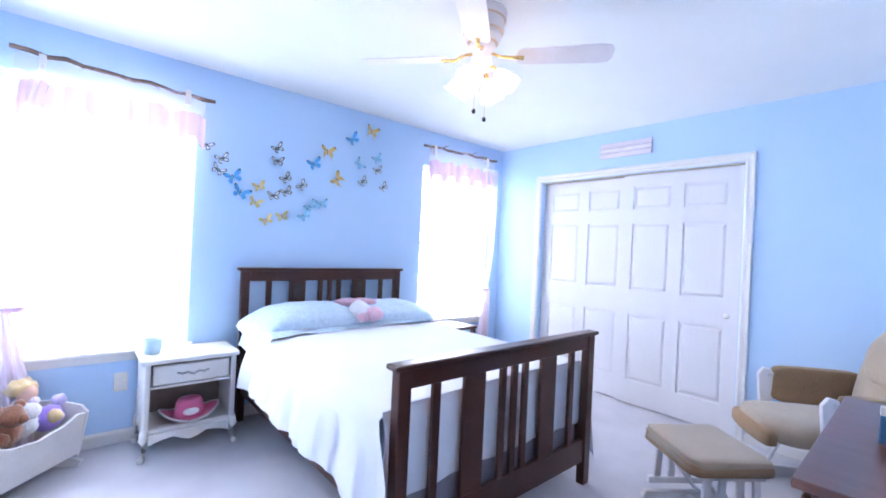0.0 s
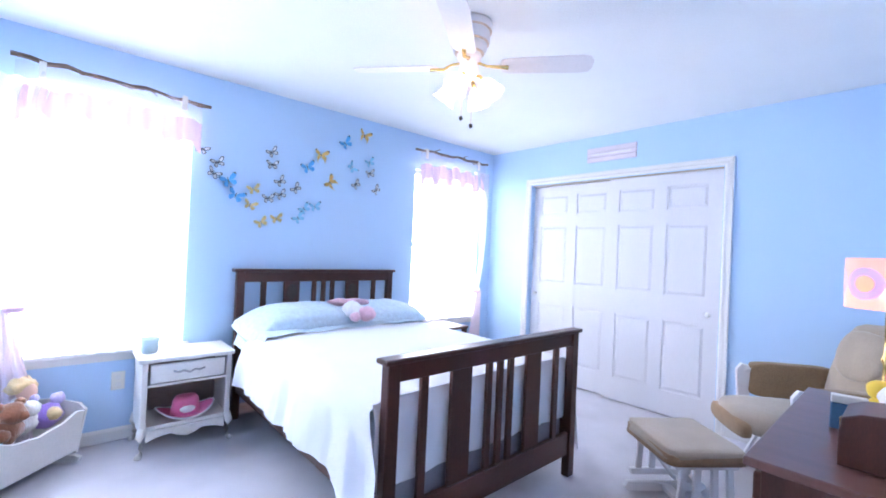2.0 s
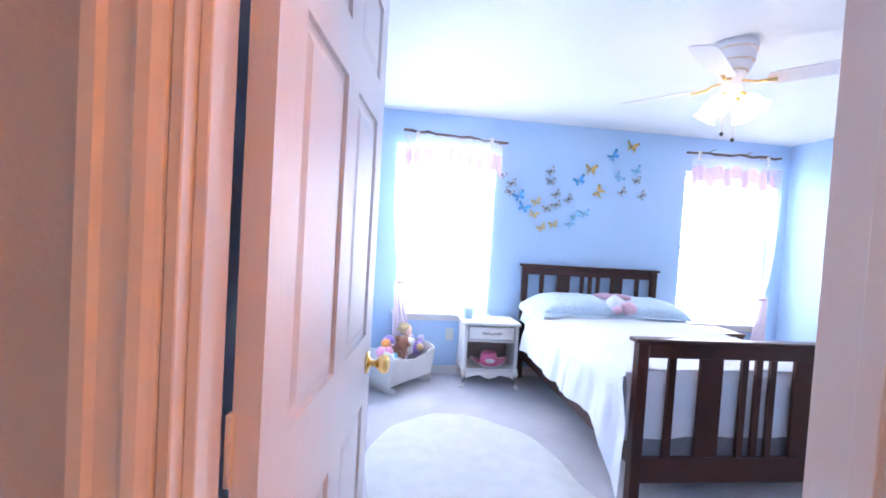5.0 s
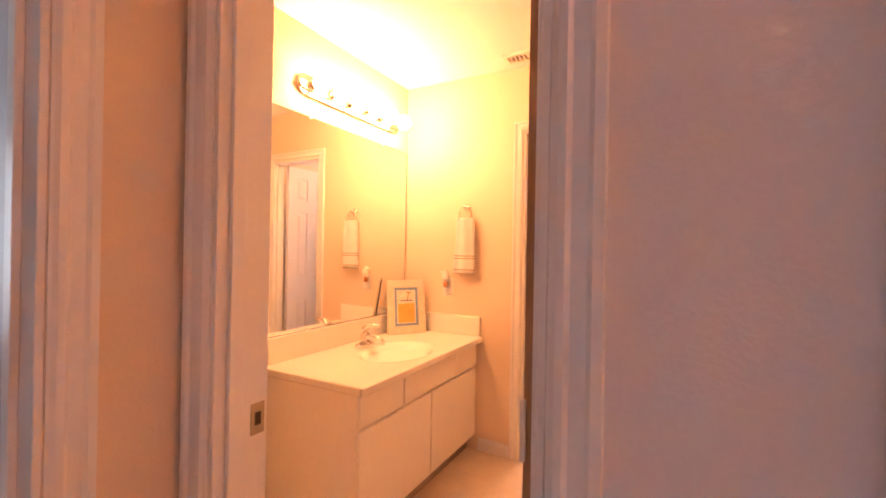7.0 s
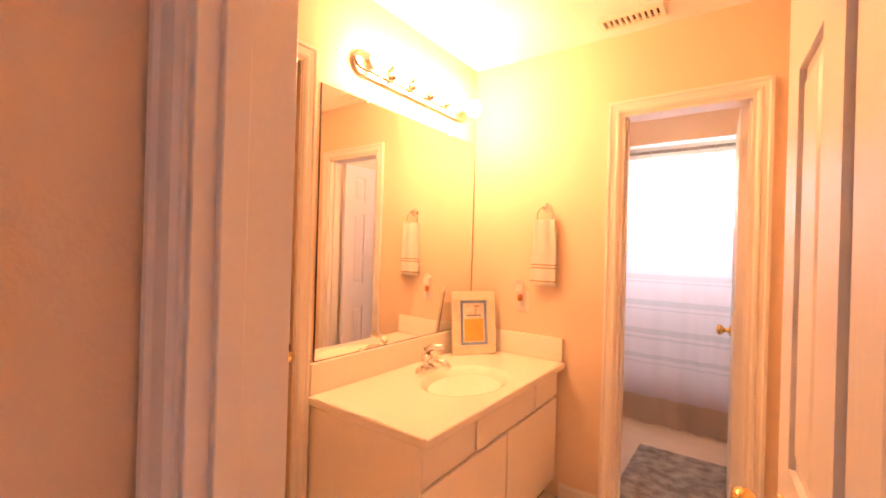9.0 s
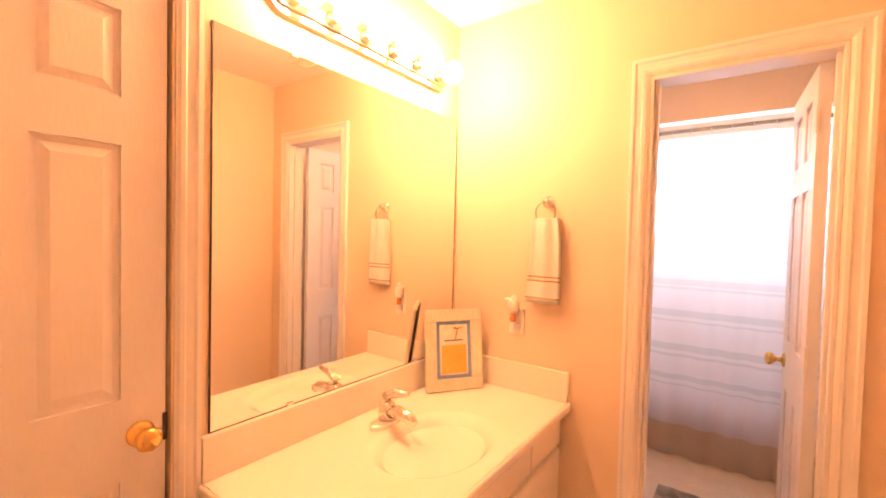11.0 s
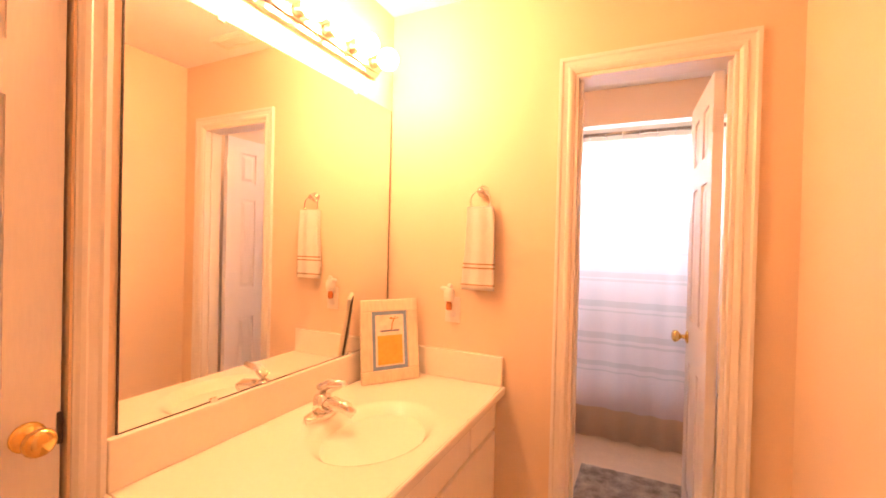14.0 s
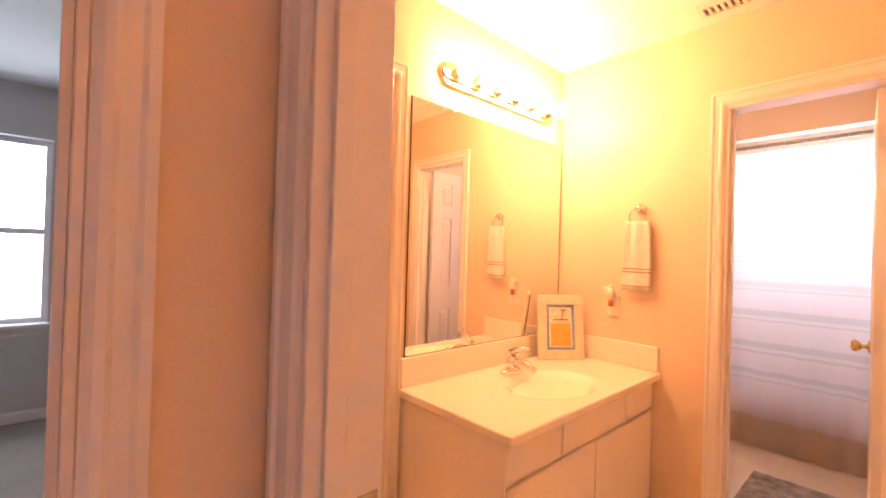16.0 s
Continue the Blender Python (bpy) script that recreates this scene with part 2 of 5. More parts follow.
# door wall in two skins, so that each room keeps its own paint
MID = (DB + DF) / 2
wall("wall_south", "y", MID, DB, WW, WE + 0.12, H, [(1.87, 2.665, 0, DOOR)], BLUE, "light blue painted bedroom wall round the doorway")
wall("wall_hall", "y", DF, MID, HX, WE + 0.12, H, [(0.89, 1.508, 0, DOOR), (1.87, 2.665, 0, DOOR)], HALL, "taupe hall wall between two doorways")
wall("wall_bath_south", "y", MID, DB, -0.16, WW - 0.12, H, [(0.89, 1.508, 0, DOOR)], BEIGE, "beige bathroom wall round the doorway")
wall("wall_bath_west", "x", -0.16, MX, DB, 0.0, H, [(-1.895, -1.273, 0, DOOR)], BEIGE, "beige bathroom wall behind the mirror")
wall("wall_bath_east", "x", BE, WW - 0.12, DB, 2.30, H, [], BEIGE, "beige painted bathroom side wall")
wall("wall_bath_north", "y", 0.0, 0.11, -0.16, BE, H, [(0.83, 1.365, 0, DOOR)], BEIGE, "beige bathroom wall with an inner doorway")
wall("wall_toilet_west", "x", 0.10, 0.22, 0.11, 2.30, H, [], BEIGE, "beige wall of the toilet room")
wall("wall_toilet_north", "y", 2.18, 2.30, 0.22, BE, H, [(0.45, 1.50, 1.56, 2.16)], BEIGE, "beige wall over the bathtub with a high window")
wall("wall_tub_header", "y", 1.37, 1.47, 0.22, BE, H, [], BEIGE, "beige header over the shower rod", 2.195)
wall("wall_linen_back", "x", -0.34, -0.30, DB, -1.0, H, [], BEIGE, "plain back of the linen cupboard")
# beige instead of taupe: the warm light on this wall put into its colour
wall("wall_hall_west", "x", HX - 0.12, HX, -4.3, MID, H, [(-2.985, -2.265, 0, DOOR)], BEIGE, "hall wall beside the second bedroom doorway, beige for warm light")
# unseen south wall, placed near to throw bedroom daylight back on the hall
wall("wall_hall_south", "y", -3.24, -3.12, HX, 3.6, H, [], HALL, "unseen taupe wall closing the hall, set close to bounce daylight")
wall("wall_hall_east", "x", 3.6, 3.72, -3.24, DF, H, [], HALL, "taupe wall at the hall end")
wall("wall_boys_west", "x", -3.04, -2.90, -4.3, -0.3, H, [(-3.22, -2.315, 0.70, 2.06)], HALL, "grey-taupe bedroom wall with a window")
wall("wall_boys_north", "y", -0.42, -0.30, -2.9, -0.30, H, [], HALL, "grey-taupe bedroom wall")
wall("wall_boys_east", "x", -0.34, -0.30, -1.0, -0.42, H, [], HALL, "grey-taupe partition")
wall("wall_boys_cupboard", "y", DF, MID, -0.34, HX - 0.12, H, [], HALL, "grey-taupe partition beside the doorway")
wall("wall_boys_south", "y", -4.42, -4.30, -3.04, HX - 0.12, H, [], HALL, "grey-taupe bedroom wall")
wall("wall_closet_back", "x", WE + 0.80, WE + 0.90, DB, WN, H, [], BLUE, "plain back wall of the closet")
wall("wall_closet_side", "y", DF, DB, WE + 0.12, WE + 0.90, H, [], BLUE, "plain side wall of the closet")

structure("floor", box(WW, WE + 0.8, DB, WN, -0.12, 0.0), CARPET, "pale grey-lilac cut pile carpet", "floor")
structure("floor_hall", box(-2.9, WE, -4.3, DB, -0.12, -0.002), HALLCARPET, "beige hall carpet", "floor")
structure("floor_boys", box(-2.9, -0.34, DB, -0.42, -0.12, -0.002), HALLCARPET, "beige bedroom carpet", "floor")
structure("floor_bath", box(-0.30, BE, DB, 2.18, -0.12, 0.0), VINYL, "beige vinyl bathroom floor", "floor")
structure("ceiling", box(-3.05, WE + 0.9, -4.42, 2.3, H, H + 0.1), CEIL, "white textured ceiling", "ceiling")
structure("ground", box(-60, 60, -60, 60, -3.2, -3.0), material("lawn", (0.10, 0.16, 0.05), 0.9, 0, 0.3, 0.5, 0.2, 5), "lawn around the house", "ground")

# --- trim: casings, jambs, baseboards ---
CASING = [(0, 0), (0.062, 0), (0.062, 0.018), (0.050, 0.018), (0.044, 0.013), (0.026, 0.011), (0.020, 0.015), (0.010, 0.013), (0.004, 0.008), (0, 0.006)]


def casing_bm(bm, length, m, mitre):
    """One moulded leg: the profile runs in x (from the opening outwards) and y (off the wall), the length along z; mitre: 1 where an end is cut at 45 degrees."""
    lo = [bm.verts.new(m @ Vector((x, -y, -x * mitre[0]))) for x, y in CASING]
    hi = [bm.verts.new(m @ Vector((x, -y, length + x * mitre[1]))) for x, y in CASING]
    k = len(CASING)
    for i in range(k):
        bm.faces.new((lo[i], lo[(i + 1) % k], hi[(i + 1) % k], hi[i]))
    bm.faces.new(lo), bm.faces.new(list(reversed(hi)))


def doorway(name, axis, face, sign, u0, u1, top, label, mat=TRIM, legs=(True, True)):
    """Casing round an opening on the wall face; sign: the way the face looks along the axis."""
    frame_ob = thing(name, label, "door casing", kind="structure")
    r = 0.005
    for k, (side, u) in enumerate(((-1, u0 - r), (1, u1 + r))):
        if not legs[k]:
            continue
        bm = bm_new()
        if axis == "y":
            m = Matrix.Translation((u, face, 0)) @ Matrix.Diagonal((side, -sign, 1, 1))
        else:
            m = Matrix.Translation((face, u, 0)) @ Matrix(((0, -sign, 0, 0), (side, 0, 0, 0), (0, 0, 1, 0), (0, 0, 0, 1)))
        casing_bm(bm, top + r, m, (0, 1))
        bmesh.ops.recalc_face_normals(bm, faces=list(bm.faces))
        part("casing_leg", bm, mat, frame_ob)
    bm = bm_new()
    e0, e1 = u0 - r, u1 + r
    if axis == "y":
        m = Matrix(((0, 0, 1, e0), (0, -sign, 0, face), (1, 0, 0, top + r), (0, 0, 0, 1)))
    else:
        m = Matrix(((0, -sign, 0, face), (0, 0, 1, e0), (1, 0, 0, top + r), (0, 0, 0, 1)))
    casing_bm(bm, e1 - e0, m, (int(legs[0]), int(legs[1])))
    bmesh.ops.recalc_face_normals(bm, faces=list(bm.faces))
    part("casing_head", bm, mat, frame_ob)
    return frame_ob


def jamb(name, axis, f0, f1, u0, u1, top, stop, label, mat=TRIM):
    """The lining of an opening with its door stop at the depth stop."""
    j = thing(name, label, "door jamb", kind="structure")
    t, f0, f1 = 0.012, f0 - 0.002, f1 + 0.002

    def piece(n, p, q, z, w, d0, d1):
        part(n, box(p, q, d0, d1, z, w, 0.0015, 1) if axis == "y" else box(d0, d1, p, q, z, w, 0.0015, 1), mat, j)
    piece("jamb_side", u0 - 0.004, u0 + t - 0.004, 0, top, f0, f1), piece("jamb_side", u1 - t + 0.004, u1 + 0.004, 0, top, f0, f1)
    piece("jamb_head", u0 + t - 0.004, u1 - t + 0.004, top - t, top + 0.003, f0, f1)
    piece("door_stop", u0 + t - 0.004, u0 + t + 0.008, 0, top - t, stop, stop + 0.03)
    piece("door_stop", u1 - t - 0.008, u1 - t + 0.004, 0, top - t, stop, stop + 0.03)
    return j


doorway("trim_bedroom_hall", "y", DF, -1, 1.87, 2.665, DOOR, "white moulded casing on the hall side of a bedroom door")
doorway("trim_bedroom_room", "y", DB, 1, 1.87, 2.665, DOOR, "white moulded casing on the bedroom side", legs=(False, True))
doorway("trim_bath_hall", "y", DF, -1, 0.89, 1.508, DOOR, "white moulded casing round the bathroom doorway")
doorway("trim_bath_room", "y", DB, 1, 0.89, 1.508, DOOR, "white moulded casing inside the bathroom", legs=(True, False))
doorway("trim_toilet", "y", 0.0, -1, 0.83, 1.365, DOOR, "white moulded casing round the toilet room doorway")
doorway("trim_linen", "x", MX, 1, -1.895, -1.273, DOOR, "white moulded casing round the linen cupboard door", legs=(False, True))
doorway("trim_boys", "x", HX, 1, -2.985, -2.265, DOOR, "white moulded casing round the second bedroom doorway")
doorway("trim_closet", "x", WE, -1, -0.85, 0.93, DOOR, "white moulded casing round the closet opening")
jamb("jamb_bedroom", "y", DF, DB, 1.87, 2.665, DOOR, -2.028, "white door lining of the blue bedroom")
jamb("jamb_bath", "y", DF, DB, 0.89, 1.508, DOOR, -2.028, "white door lining of the bathroom")
jamb("jamb_toilet", "y", 0.0, 0.11, 0.83, 1.365, DOOR, 0.035, "white door lining of the toilet room")
jamb("jamb_boys", "x", HX - 0.12, HX, -2.985, -2.265, DOOR, 0.72, "white door lining of the second bedroom")


def baseboard(name, axis, face, sign, u0, u1, label="white painted baseboard"):
    prof = [(0, 0), (0.012, 0), (0.012, 0.062), (0.006, 0.074), (0, 0.08)]
    bm = bm_new()
    ends = []
    for u in (u0, u1):
        if axis == "y":
            ends.append([bm.verts.new((u, face + sign * d, z)) for d, z in prof])
        else:
            ends.append([bm.verts.new((face + sign * d, u, z)) for d, z in prof])
    for i in range(len(prof)):
        k = (i + 1) % len(prof)
        bm.faces.new((ends[0][i], ends[0][k], ends[1][k], ends[1][i]))
    bm.faces.new(ends[0]), bm.faces.new(list(reversed(ends[1])))
    bmesh.ops.recalc_face_normals(bm, faces=list(bm.faces))
    structure(name, bm, TRIM, label, "baseboard")


baseboard("baseboard_north", "y", WN, -1, WW, WE)
baseboard("baseboard_west", "x", WW, 1, DB, WN)
baseboard("baseboard_east", "x", WE, -1, DB, -0.92)
baseboard("baseboard_east_corner", "x", WE, -1, 1.0, WN)
baseboard("baseboard_south", "y", DB, 1, 2.735, WE)
baseboard("baseboard_hall", "y", DF, -1, 1.60, 1.82)
baseboard("baseboard_hall_west", "x", HX, 1, -2.185, DF)
baseboard("baseboard_bath_east", "x", BE, -1, DB, 0.0)
baseboard("baseboard_bath_north", "y", 0.0, -1, 0.55, 0.76)
baseboard("baseboard_boys", "x", -2.90, 1, -4.3, -0.42)

# --- doors ---


def panel_door_leaf(parent, w, h, th, cols, rows, mat):
    """A leaf in the xz plane from x 0 to w, y -th to 0: stiles, rails and raised panels on both faces."""
    bm = bm_new()
    st, core = 0.095, 0.009
    gaps = (w - st * (cols + 1)) / cols
    add_box(bm, 0, w, -th + core, -core, 0, h)
    for y0, y1 in ((-th, -th + core), (-core, 0)):
        for c in range(cols + 1):
            x0 = c * (gaps + st)
            add_box(bm, x0, x0 + st, y0, y1, 0, h)
        zs = [0.0] + [z for r in rows for z in r] + [h]
        for c in range(cols):
            x0 = st + c * (gaps + st)
            for z0, z1 in zip(zs[0::2], zs[1::2]):
                add_box(bm, x0, x0 + gaps, y0, y1, z0, z1)
    part("leaf", bm, mat, parent)
    for c in range(cols):
        x0 = st + c * (gaps + st)
        for z0, z1 in rows:
            for y0, y1, s in ((-th + core, -th + 0.002, -1), (-core, -0.002, 1)):
                bm = bm_new()
                i, o = 0.034, 0.014
                a = [bm.verts.new((x, y0, z)) for x, z in ((x0 + o, z0 + o), (x0 + gaps - o, z0 + o), (x0 + gaps - o, z1 - o), (x0 + o, z1 - o))]
                b = [bm.verts.new((x, y1, z)) for x, z in ((x0 + i, z0 + i), (x0 + gaps - i, z0 + i), (x0 + gaps - i, z1 - i), (x0 + i, z1 - i))]
                for k in range(4):
                    bm.faces.new((a[k], a[(k + 1) % 4], b[(k + 1) % 4], b[k]))
                bm.faces.new(b), bm.faces.new(list(reversed(a)))
                bmesh.ops.recalc_face_normals(bm, faces=list(bm.faces))
                part("panel", bm, mat, parent)


ROWS = [(0.20, 0.80), (1.00, 1.60), (1.71, 1.91)]
KNOB = [(0.031, 0), (0.031, 0.004), (0.026, 0.008), (0.011, 0.012), (0.010, 0.028), (0.018, 0.034), (0.027, 0.044), (0.029, 0.054), (0.025, 0.063), (0.014, 0.068)]


def knob(parent, x, z, y, s, mat=BRASS, scale=1.0):
    m = Matrix.Translation((x, y, z)) @ pose(0, 0, 0, 90 if s < 0 else -90) @ Matrix.Scale(scale, 4)
    part("door_knob", lathe(KNOB, 18, m), mat, parent, "round polished brass knob", smooth=True)


def hinge(parent, z, y):
    bm = box(-0.009, 0.004, y - 0.004, y + 0.004, z - 0.045, z + 0.045, 0.001, 1)
    part("hinge", bm, TRIM, parent)


def swing_door(name, label, x, y, w, turn, knob_at, mat=DOORW, hinge_y=0.0, edge=None):
    d = thing(name, label, "door", pose(x, y, 0.012, 0, 0, turn), kind="structure")
    panel_door_leaf(d, w, 2.005, 0.035, 2, ROWS, mat)
    knob(d, knob_at, 0.91, -0.035, -1), knob(d, knob_at, 0.91, 0.0, 1)
    for z in (0.22, 1.02, 1.82):
        hinge(d, z, hinge_y)
    if edge:
        part("stile_edge", box(-0.0025, -0.0002, -0.0345, -0.0005, 0.002, 2.003), edge, d, "brown strip along the hinge edge")
    part("latch_plate", box(w - 0.001, w + 0.002, -0.029, -0.006, 0.88, 0.94), BRASS, d)
    return d


swing_door("door_1", "white six-panel bedroom door standing open against the wall", 1.886, DB + 0.012, 0.78, 83, 0.72)
swing_door("door_2", "white six-panel bathroom door standing open, brass knob", 1.448, DB + 0.006, 0.60, 94, 0.54, edge=BROWNEDGE)
swing_door("door_3", "white six-panel toilet room door standing open", 1.312, 0.124, 0.52, 93, 0.465)
linen = thing("door_4", "white six-panel linen cupboard door, closed", "door", pose(MX - 0.045, -1.882, 0.012, 0, 0, 90), kind="structure")
panel_door_leaf(linen, 0.600, 2.005, 0.035, 2, ROWS, DOORW)
knob(linen, 0.545, 0.905, -0.035, -1)
part("latch", box(0.593, 0.603, -0.040, -0.020, 0.87, 0.94, 0.002, 1), DARK, linen, "dark latch edge")
for name, y0, x, kn in (("door_5", -0.852, WE + 0.02, 0.075), ("door_6", 0.012, WE + 0.062, 0.86)):
    d = thing(name, "white six-panel sliding closet door", "closet door", pose(x, y0, 0.015, 0, 0, 90), group="sliding closet doors", kind="structure")
    panel_door_leaf(d, 0.918, 2.0, 0.034, 2, [(0.20, 0.78), (0.99, 1.58), (1.70, 1.90)], DOORW)
    part("pull_knob", lathe([(0.012, 0), (0.011, 0.012), (0.019, 0.02), (0.021, 0.027), (0.014, 0.033)], 14, Matrix.Translation((kn, 0, 0.87)) @ pose(0, 0, 0, -90)), PLASTIC, d, "small round white knob", smooth=True)
structure("closet_track", box(WE + 0.012, WE + 0.105, -0.848, 0.928, 2.018, 2.0295), STEEL, "metal sliding door track in the closet head", "door track")


def strike(name, x, y, z, s):
    t = thing(name, "worn brass strike plate let into the door jamb", "strike plate", kind="structure")
    part("plate", box(x, x + s * 0.002, y - 0.016, y + 0.016, z - 0.032, z + 0.032, 0.0006, 1), STEEL, t)
    # no real hollow: a dark patch stands for the shade in the hole
    part("bolt_hole", box(x + s * 0.0012, x + s * 0.0026, y - 0.007, y + 0.007, z - 0.013, z + 0.013), DARK, t)


strike("strike_plate", 0.898, -1.957, 0.946, 1)
strike("strike_plate", 2.657, -1.957, 0.93, -1)

# --- windows ---


def window(name, axis, face, out, u0, u1, z0, z1, label, sill=True):
    """A vinyl double-hung window set in the wall; out: the way outdoors along the axis."""
    w = thing(name, label, "window", kind="structure")
    d = face + out * 0.085

    def piece(n, p, q, z, t, a, b, mat=PVC, parent=w):
        lo, hi = min(a, b), max(a, b)
        return part(n, box(p, q, lo, hi, z, t, 0.003, 1) if axis == "y" else box(lo, hi, p, q, z, t, 0.003, 1), mat, parent)
    f = 0.04
    a, b = d, d + out * 0.05
    piece("window_frame", u0, u0 + f, z0, z1, a, b), piece("window_frame", u1 - f, u1, z0, z1, a, b)
    piece("window_frame", u0 + f, u1 - f, z1 - f, z1, a, b), piece("window_frame", u0 + f, u1 - f, z0, z0 + f, a, b)
    zm = (z0 + z1) / 2
    piece("meeting_rail", u0 + f, u1 - f, zm - 0.02, zm + 0.02, a, b)
    for p, q in ((z0 + f, zm - 0.02), (zm + 0.02, z1 - f)):
        g = piece("pane", u0 + f, u1 - f, p, q, d + out * 0.022, d + out * 0.027, GLASS)
        g.visible_shadow = False
    if sill:
        piece("window_sill", u0 - 0.03, u1 + 0.03, z0 - 0.022, z0 + 0.006, face - out * 0.045, face + out * 0.08, TRIM)
        piece("apron", u0 - 0.01, u1 + 0.01, z0 - 0.075, z0 - 0.023, face - out * 0.014, face - out * 0.001, TRIM)
    return w


window("window_1", "y", WN, 1, *WIN_L, *WZ, "white double-hung bedroom window in bright daylight")
window("window_2", "y", WN, 1, *WIN_R, *WZ, "white double-hung bedroom window beside the closet wall")
window("window_3", "y", 2.18, 1, 0.45, 1.50, 1.56, 2.16, "high white bathroom window over the tub", sill=False)
window("window_4", "x", -2.90, -1, -3.22, -2.315, 0.70, 2.06, "white double-hung window of the second bedroom")
outside = glow("bright_overcast_sky", (0.93, 0.96, 1.0), 6.0)
for x0, x1, y, z0, z1 in ((1.4, 3.7, 3.0, 0.0, 3.4), (4.2, 6.6, 3.0, 0.0, 3.4), (0.1, 1.9, 3.0, 1.0, 3.0)):
    structure("backdrop", box(x0, x1, y, y + 0.02, z0, z1), outside, "bright overcast sky outside the window", "backdrop")
structure("backdrop", box(-4.02, -4.0, -4.6, -1.6, 0.0, 3.0), outside, "bright overcast sky outside the window", "backdrop")

# --- curtains on twig rods ---
VALANCE = sheer("pink_layered_voile", (0.94, 0.70, 0.83), 0.012, 90, 0.96)
DRAPE = sheer("pale_pink_gathered_voile", (0.95, 0.82, 0.88), 0.05, 90, 0.94)
HEADING = sheer("thin_pink_voile", (0.95, 0.78, 0.86), 0.80, 90, 0.9)
WHITESHEER = sheer("white_sheer_voile", (0.95, 0.93, 0.96), 0.45)


def cloth_sheet(u0, u1, v0, v1, nu, nv, shape):
    """A grid of cloth; shape(u, v) gives the place of each corner."""
    bm = bm_new()
    g = [[bm.verts.new(shape(u0 + (u1 - u0) * i / nu, v0 + (v1 - v0) * j / nv)) for i in range(nu + 1)] for j in range(nv + 1)]
    for j in range(nv):
        for i in range(nu):
            bm.faces.new((g[j][i], g[j][i + 1], g[j + 1][i + 1], g[j + 1][i]))
    return bm


def twig_rod(x0, x1, z0, z1, y, seed):
    rod = thing("curtain_rod", "crooked bare branch used as a curtain rod", "curtain rod", group="twig curtain rods")
    rng = random.Random(seed)
    n = 13
    pts = [(x0 + (x1 - x0) * i / n, y + rng.uniform(-0.006, 0.006), z0 + (z1 - z0) * i / n + rng.uniform(-0.010, 0.010)) for i in range(n + 1)]
    part("branch", tube(pts, 0.012, 7, [rng.uniform(0.75, 1.2) for _ in pts]), TWIG, rod)
    for k in (3, 8):
        p = Vector(pts[k])
        q = p + Vector((rng.uniform(0.05, 0.09), -0.012, -0.035 if seed % 2 else 0.035))
        part("side_twig", tube([p, (p + q) / 2 + Vector((0, 0, 0.008)), q], 0.006, 6, [1, 0.8, 0.4]), TWIG, rod)
    for u in (x0 + 0.13, x1 - 0.16):
        br = bm_new()
        add_box(br, u - 0.009, u + 0.009, y - 0.018, WN, (z0 + z1) / 2 - 0.012, (z0 + z1) / 2 + 0.012)
        add_box(br, u - 0.015, u + 0.015, y - 0.024, y - 0.014, (z0 + z1) / 2 - 0.085, (z0 + z1) / 2 + 0.008)
        part("bracket", br, PLASTIC, rod, "white plastic curtain bracket")
    return rod


def curtains(x0, x1, top, tie_left, y=1.43):
    cur = thing("curtain", "pale pink sheer curtain with scalloped valance, tied back", "curtain", group="pink window curtains")

    def valance(u, v):
        s = (u - x0) / (x1 - x0)
        drop = 0.262 + 0.035 * math.cos(s * math.pi * 10) + 0.05 * abs(2 * s - 1)
        return (u, y - 0.014 - 0.016 * math.sin(s * 62) * (0.4 + v) - 0.02 * v, top - 0.005 - drop * v + 0.004 * math.sin(s * 40))
    part("heading", cloth_sheet(x0, x1, 0, 0.42, 90, 5, valance), HEADING, cur, "thin see-through heading", True)
    part("valance", cloth_sheet(x0, x1, 0.42, 1, 90, 8, valance), VALANCE, cur, "gathered pink valance", True)

    def under(u, v):
        s = (u - x0) / (x1 - x0)
        return (u, y + 0.010 + 0.010 * math.sin(s * 70), top - 0.20 - (top - 0.78) * v)
    part("sheer_panel", cloth_sheet(x0 + 0.04, x1 - 0.06, 0, 1, 90, 8, under), WHITESHEER, cur, "white sheer panel glowing with daylight", True)
    e = x0 - 0.075 if tie_left else x1 + 0.03
    d = 1 if tie_left else -1

    def tail(u, v):
        z = top - 0.10 - (top - 0.22) * v
        tz = 0.86
        if z > tz:
            w, off = 0.05 + 0.20 * ((z - tz) / (top - tz)) ** 1.6, 0.10 * (1 - (z - tz) / (top - tz)) ** 4
        else:
            w, off = 0.05 + 0.12 * min(1, (tz - z) / 0.5), 0.05
        return (e + d * (off + w * u), y - 0.035 - 0.022 * math.sin(u * 19) * (0.4 + w * 3), z)
    tie = (top - 0.96) / (top - 0.22)
    # white cloth above the tie: the bright daylight behind put into the colour
    part("tail", cloth_sheet(0, 1, 0, tie, 36, 24, tail), WHITESHEER, cur, "drape gathered to the side, whitened for the daylight behind", True)
    part("tail", cloth_sheet(0, 1, tie, 1, 36, 16, tail), DRAPE, cur, "pink drape below the tieback", True)
    part("tieback", lathe([(0.030, -0.012), (0.038, -0.004), (0.038, 0.008), (0.030, 0.016)], 14, Matrix.Translation((e + d * 0.12, y - 0.036, 0.86)) @ Matrix.Diagonal((1.2, 0.9, 1, 1))), PINKFLUFF, cur)
    return cur


twig_rod(2.10, 3.075, 2.245, 2.205, 1.43, 3)
curtains(2.12, 3.02, 2.22, True)
twig_rod(4.87, 5.90, 2.275, 2.285, 1.43, 4)
curtains(4.92, 5.86, 2.27, False)

# --- bed ---
BX0, BX1, BY0, BY1 = 3.29, 4.645, -0.50, 1.44


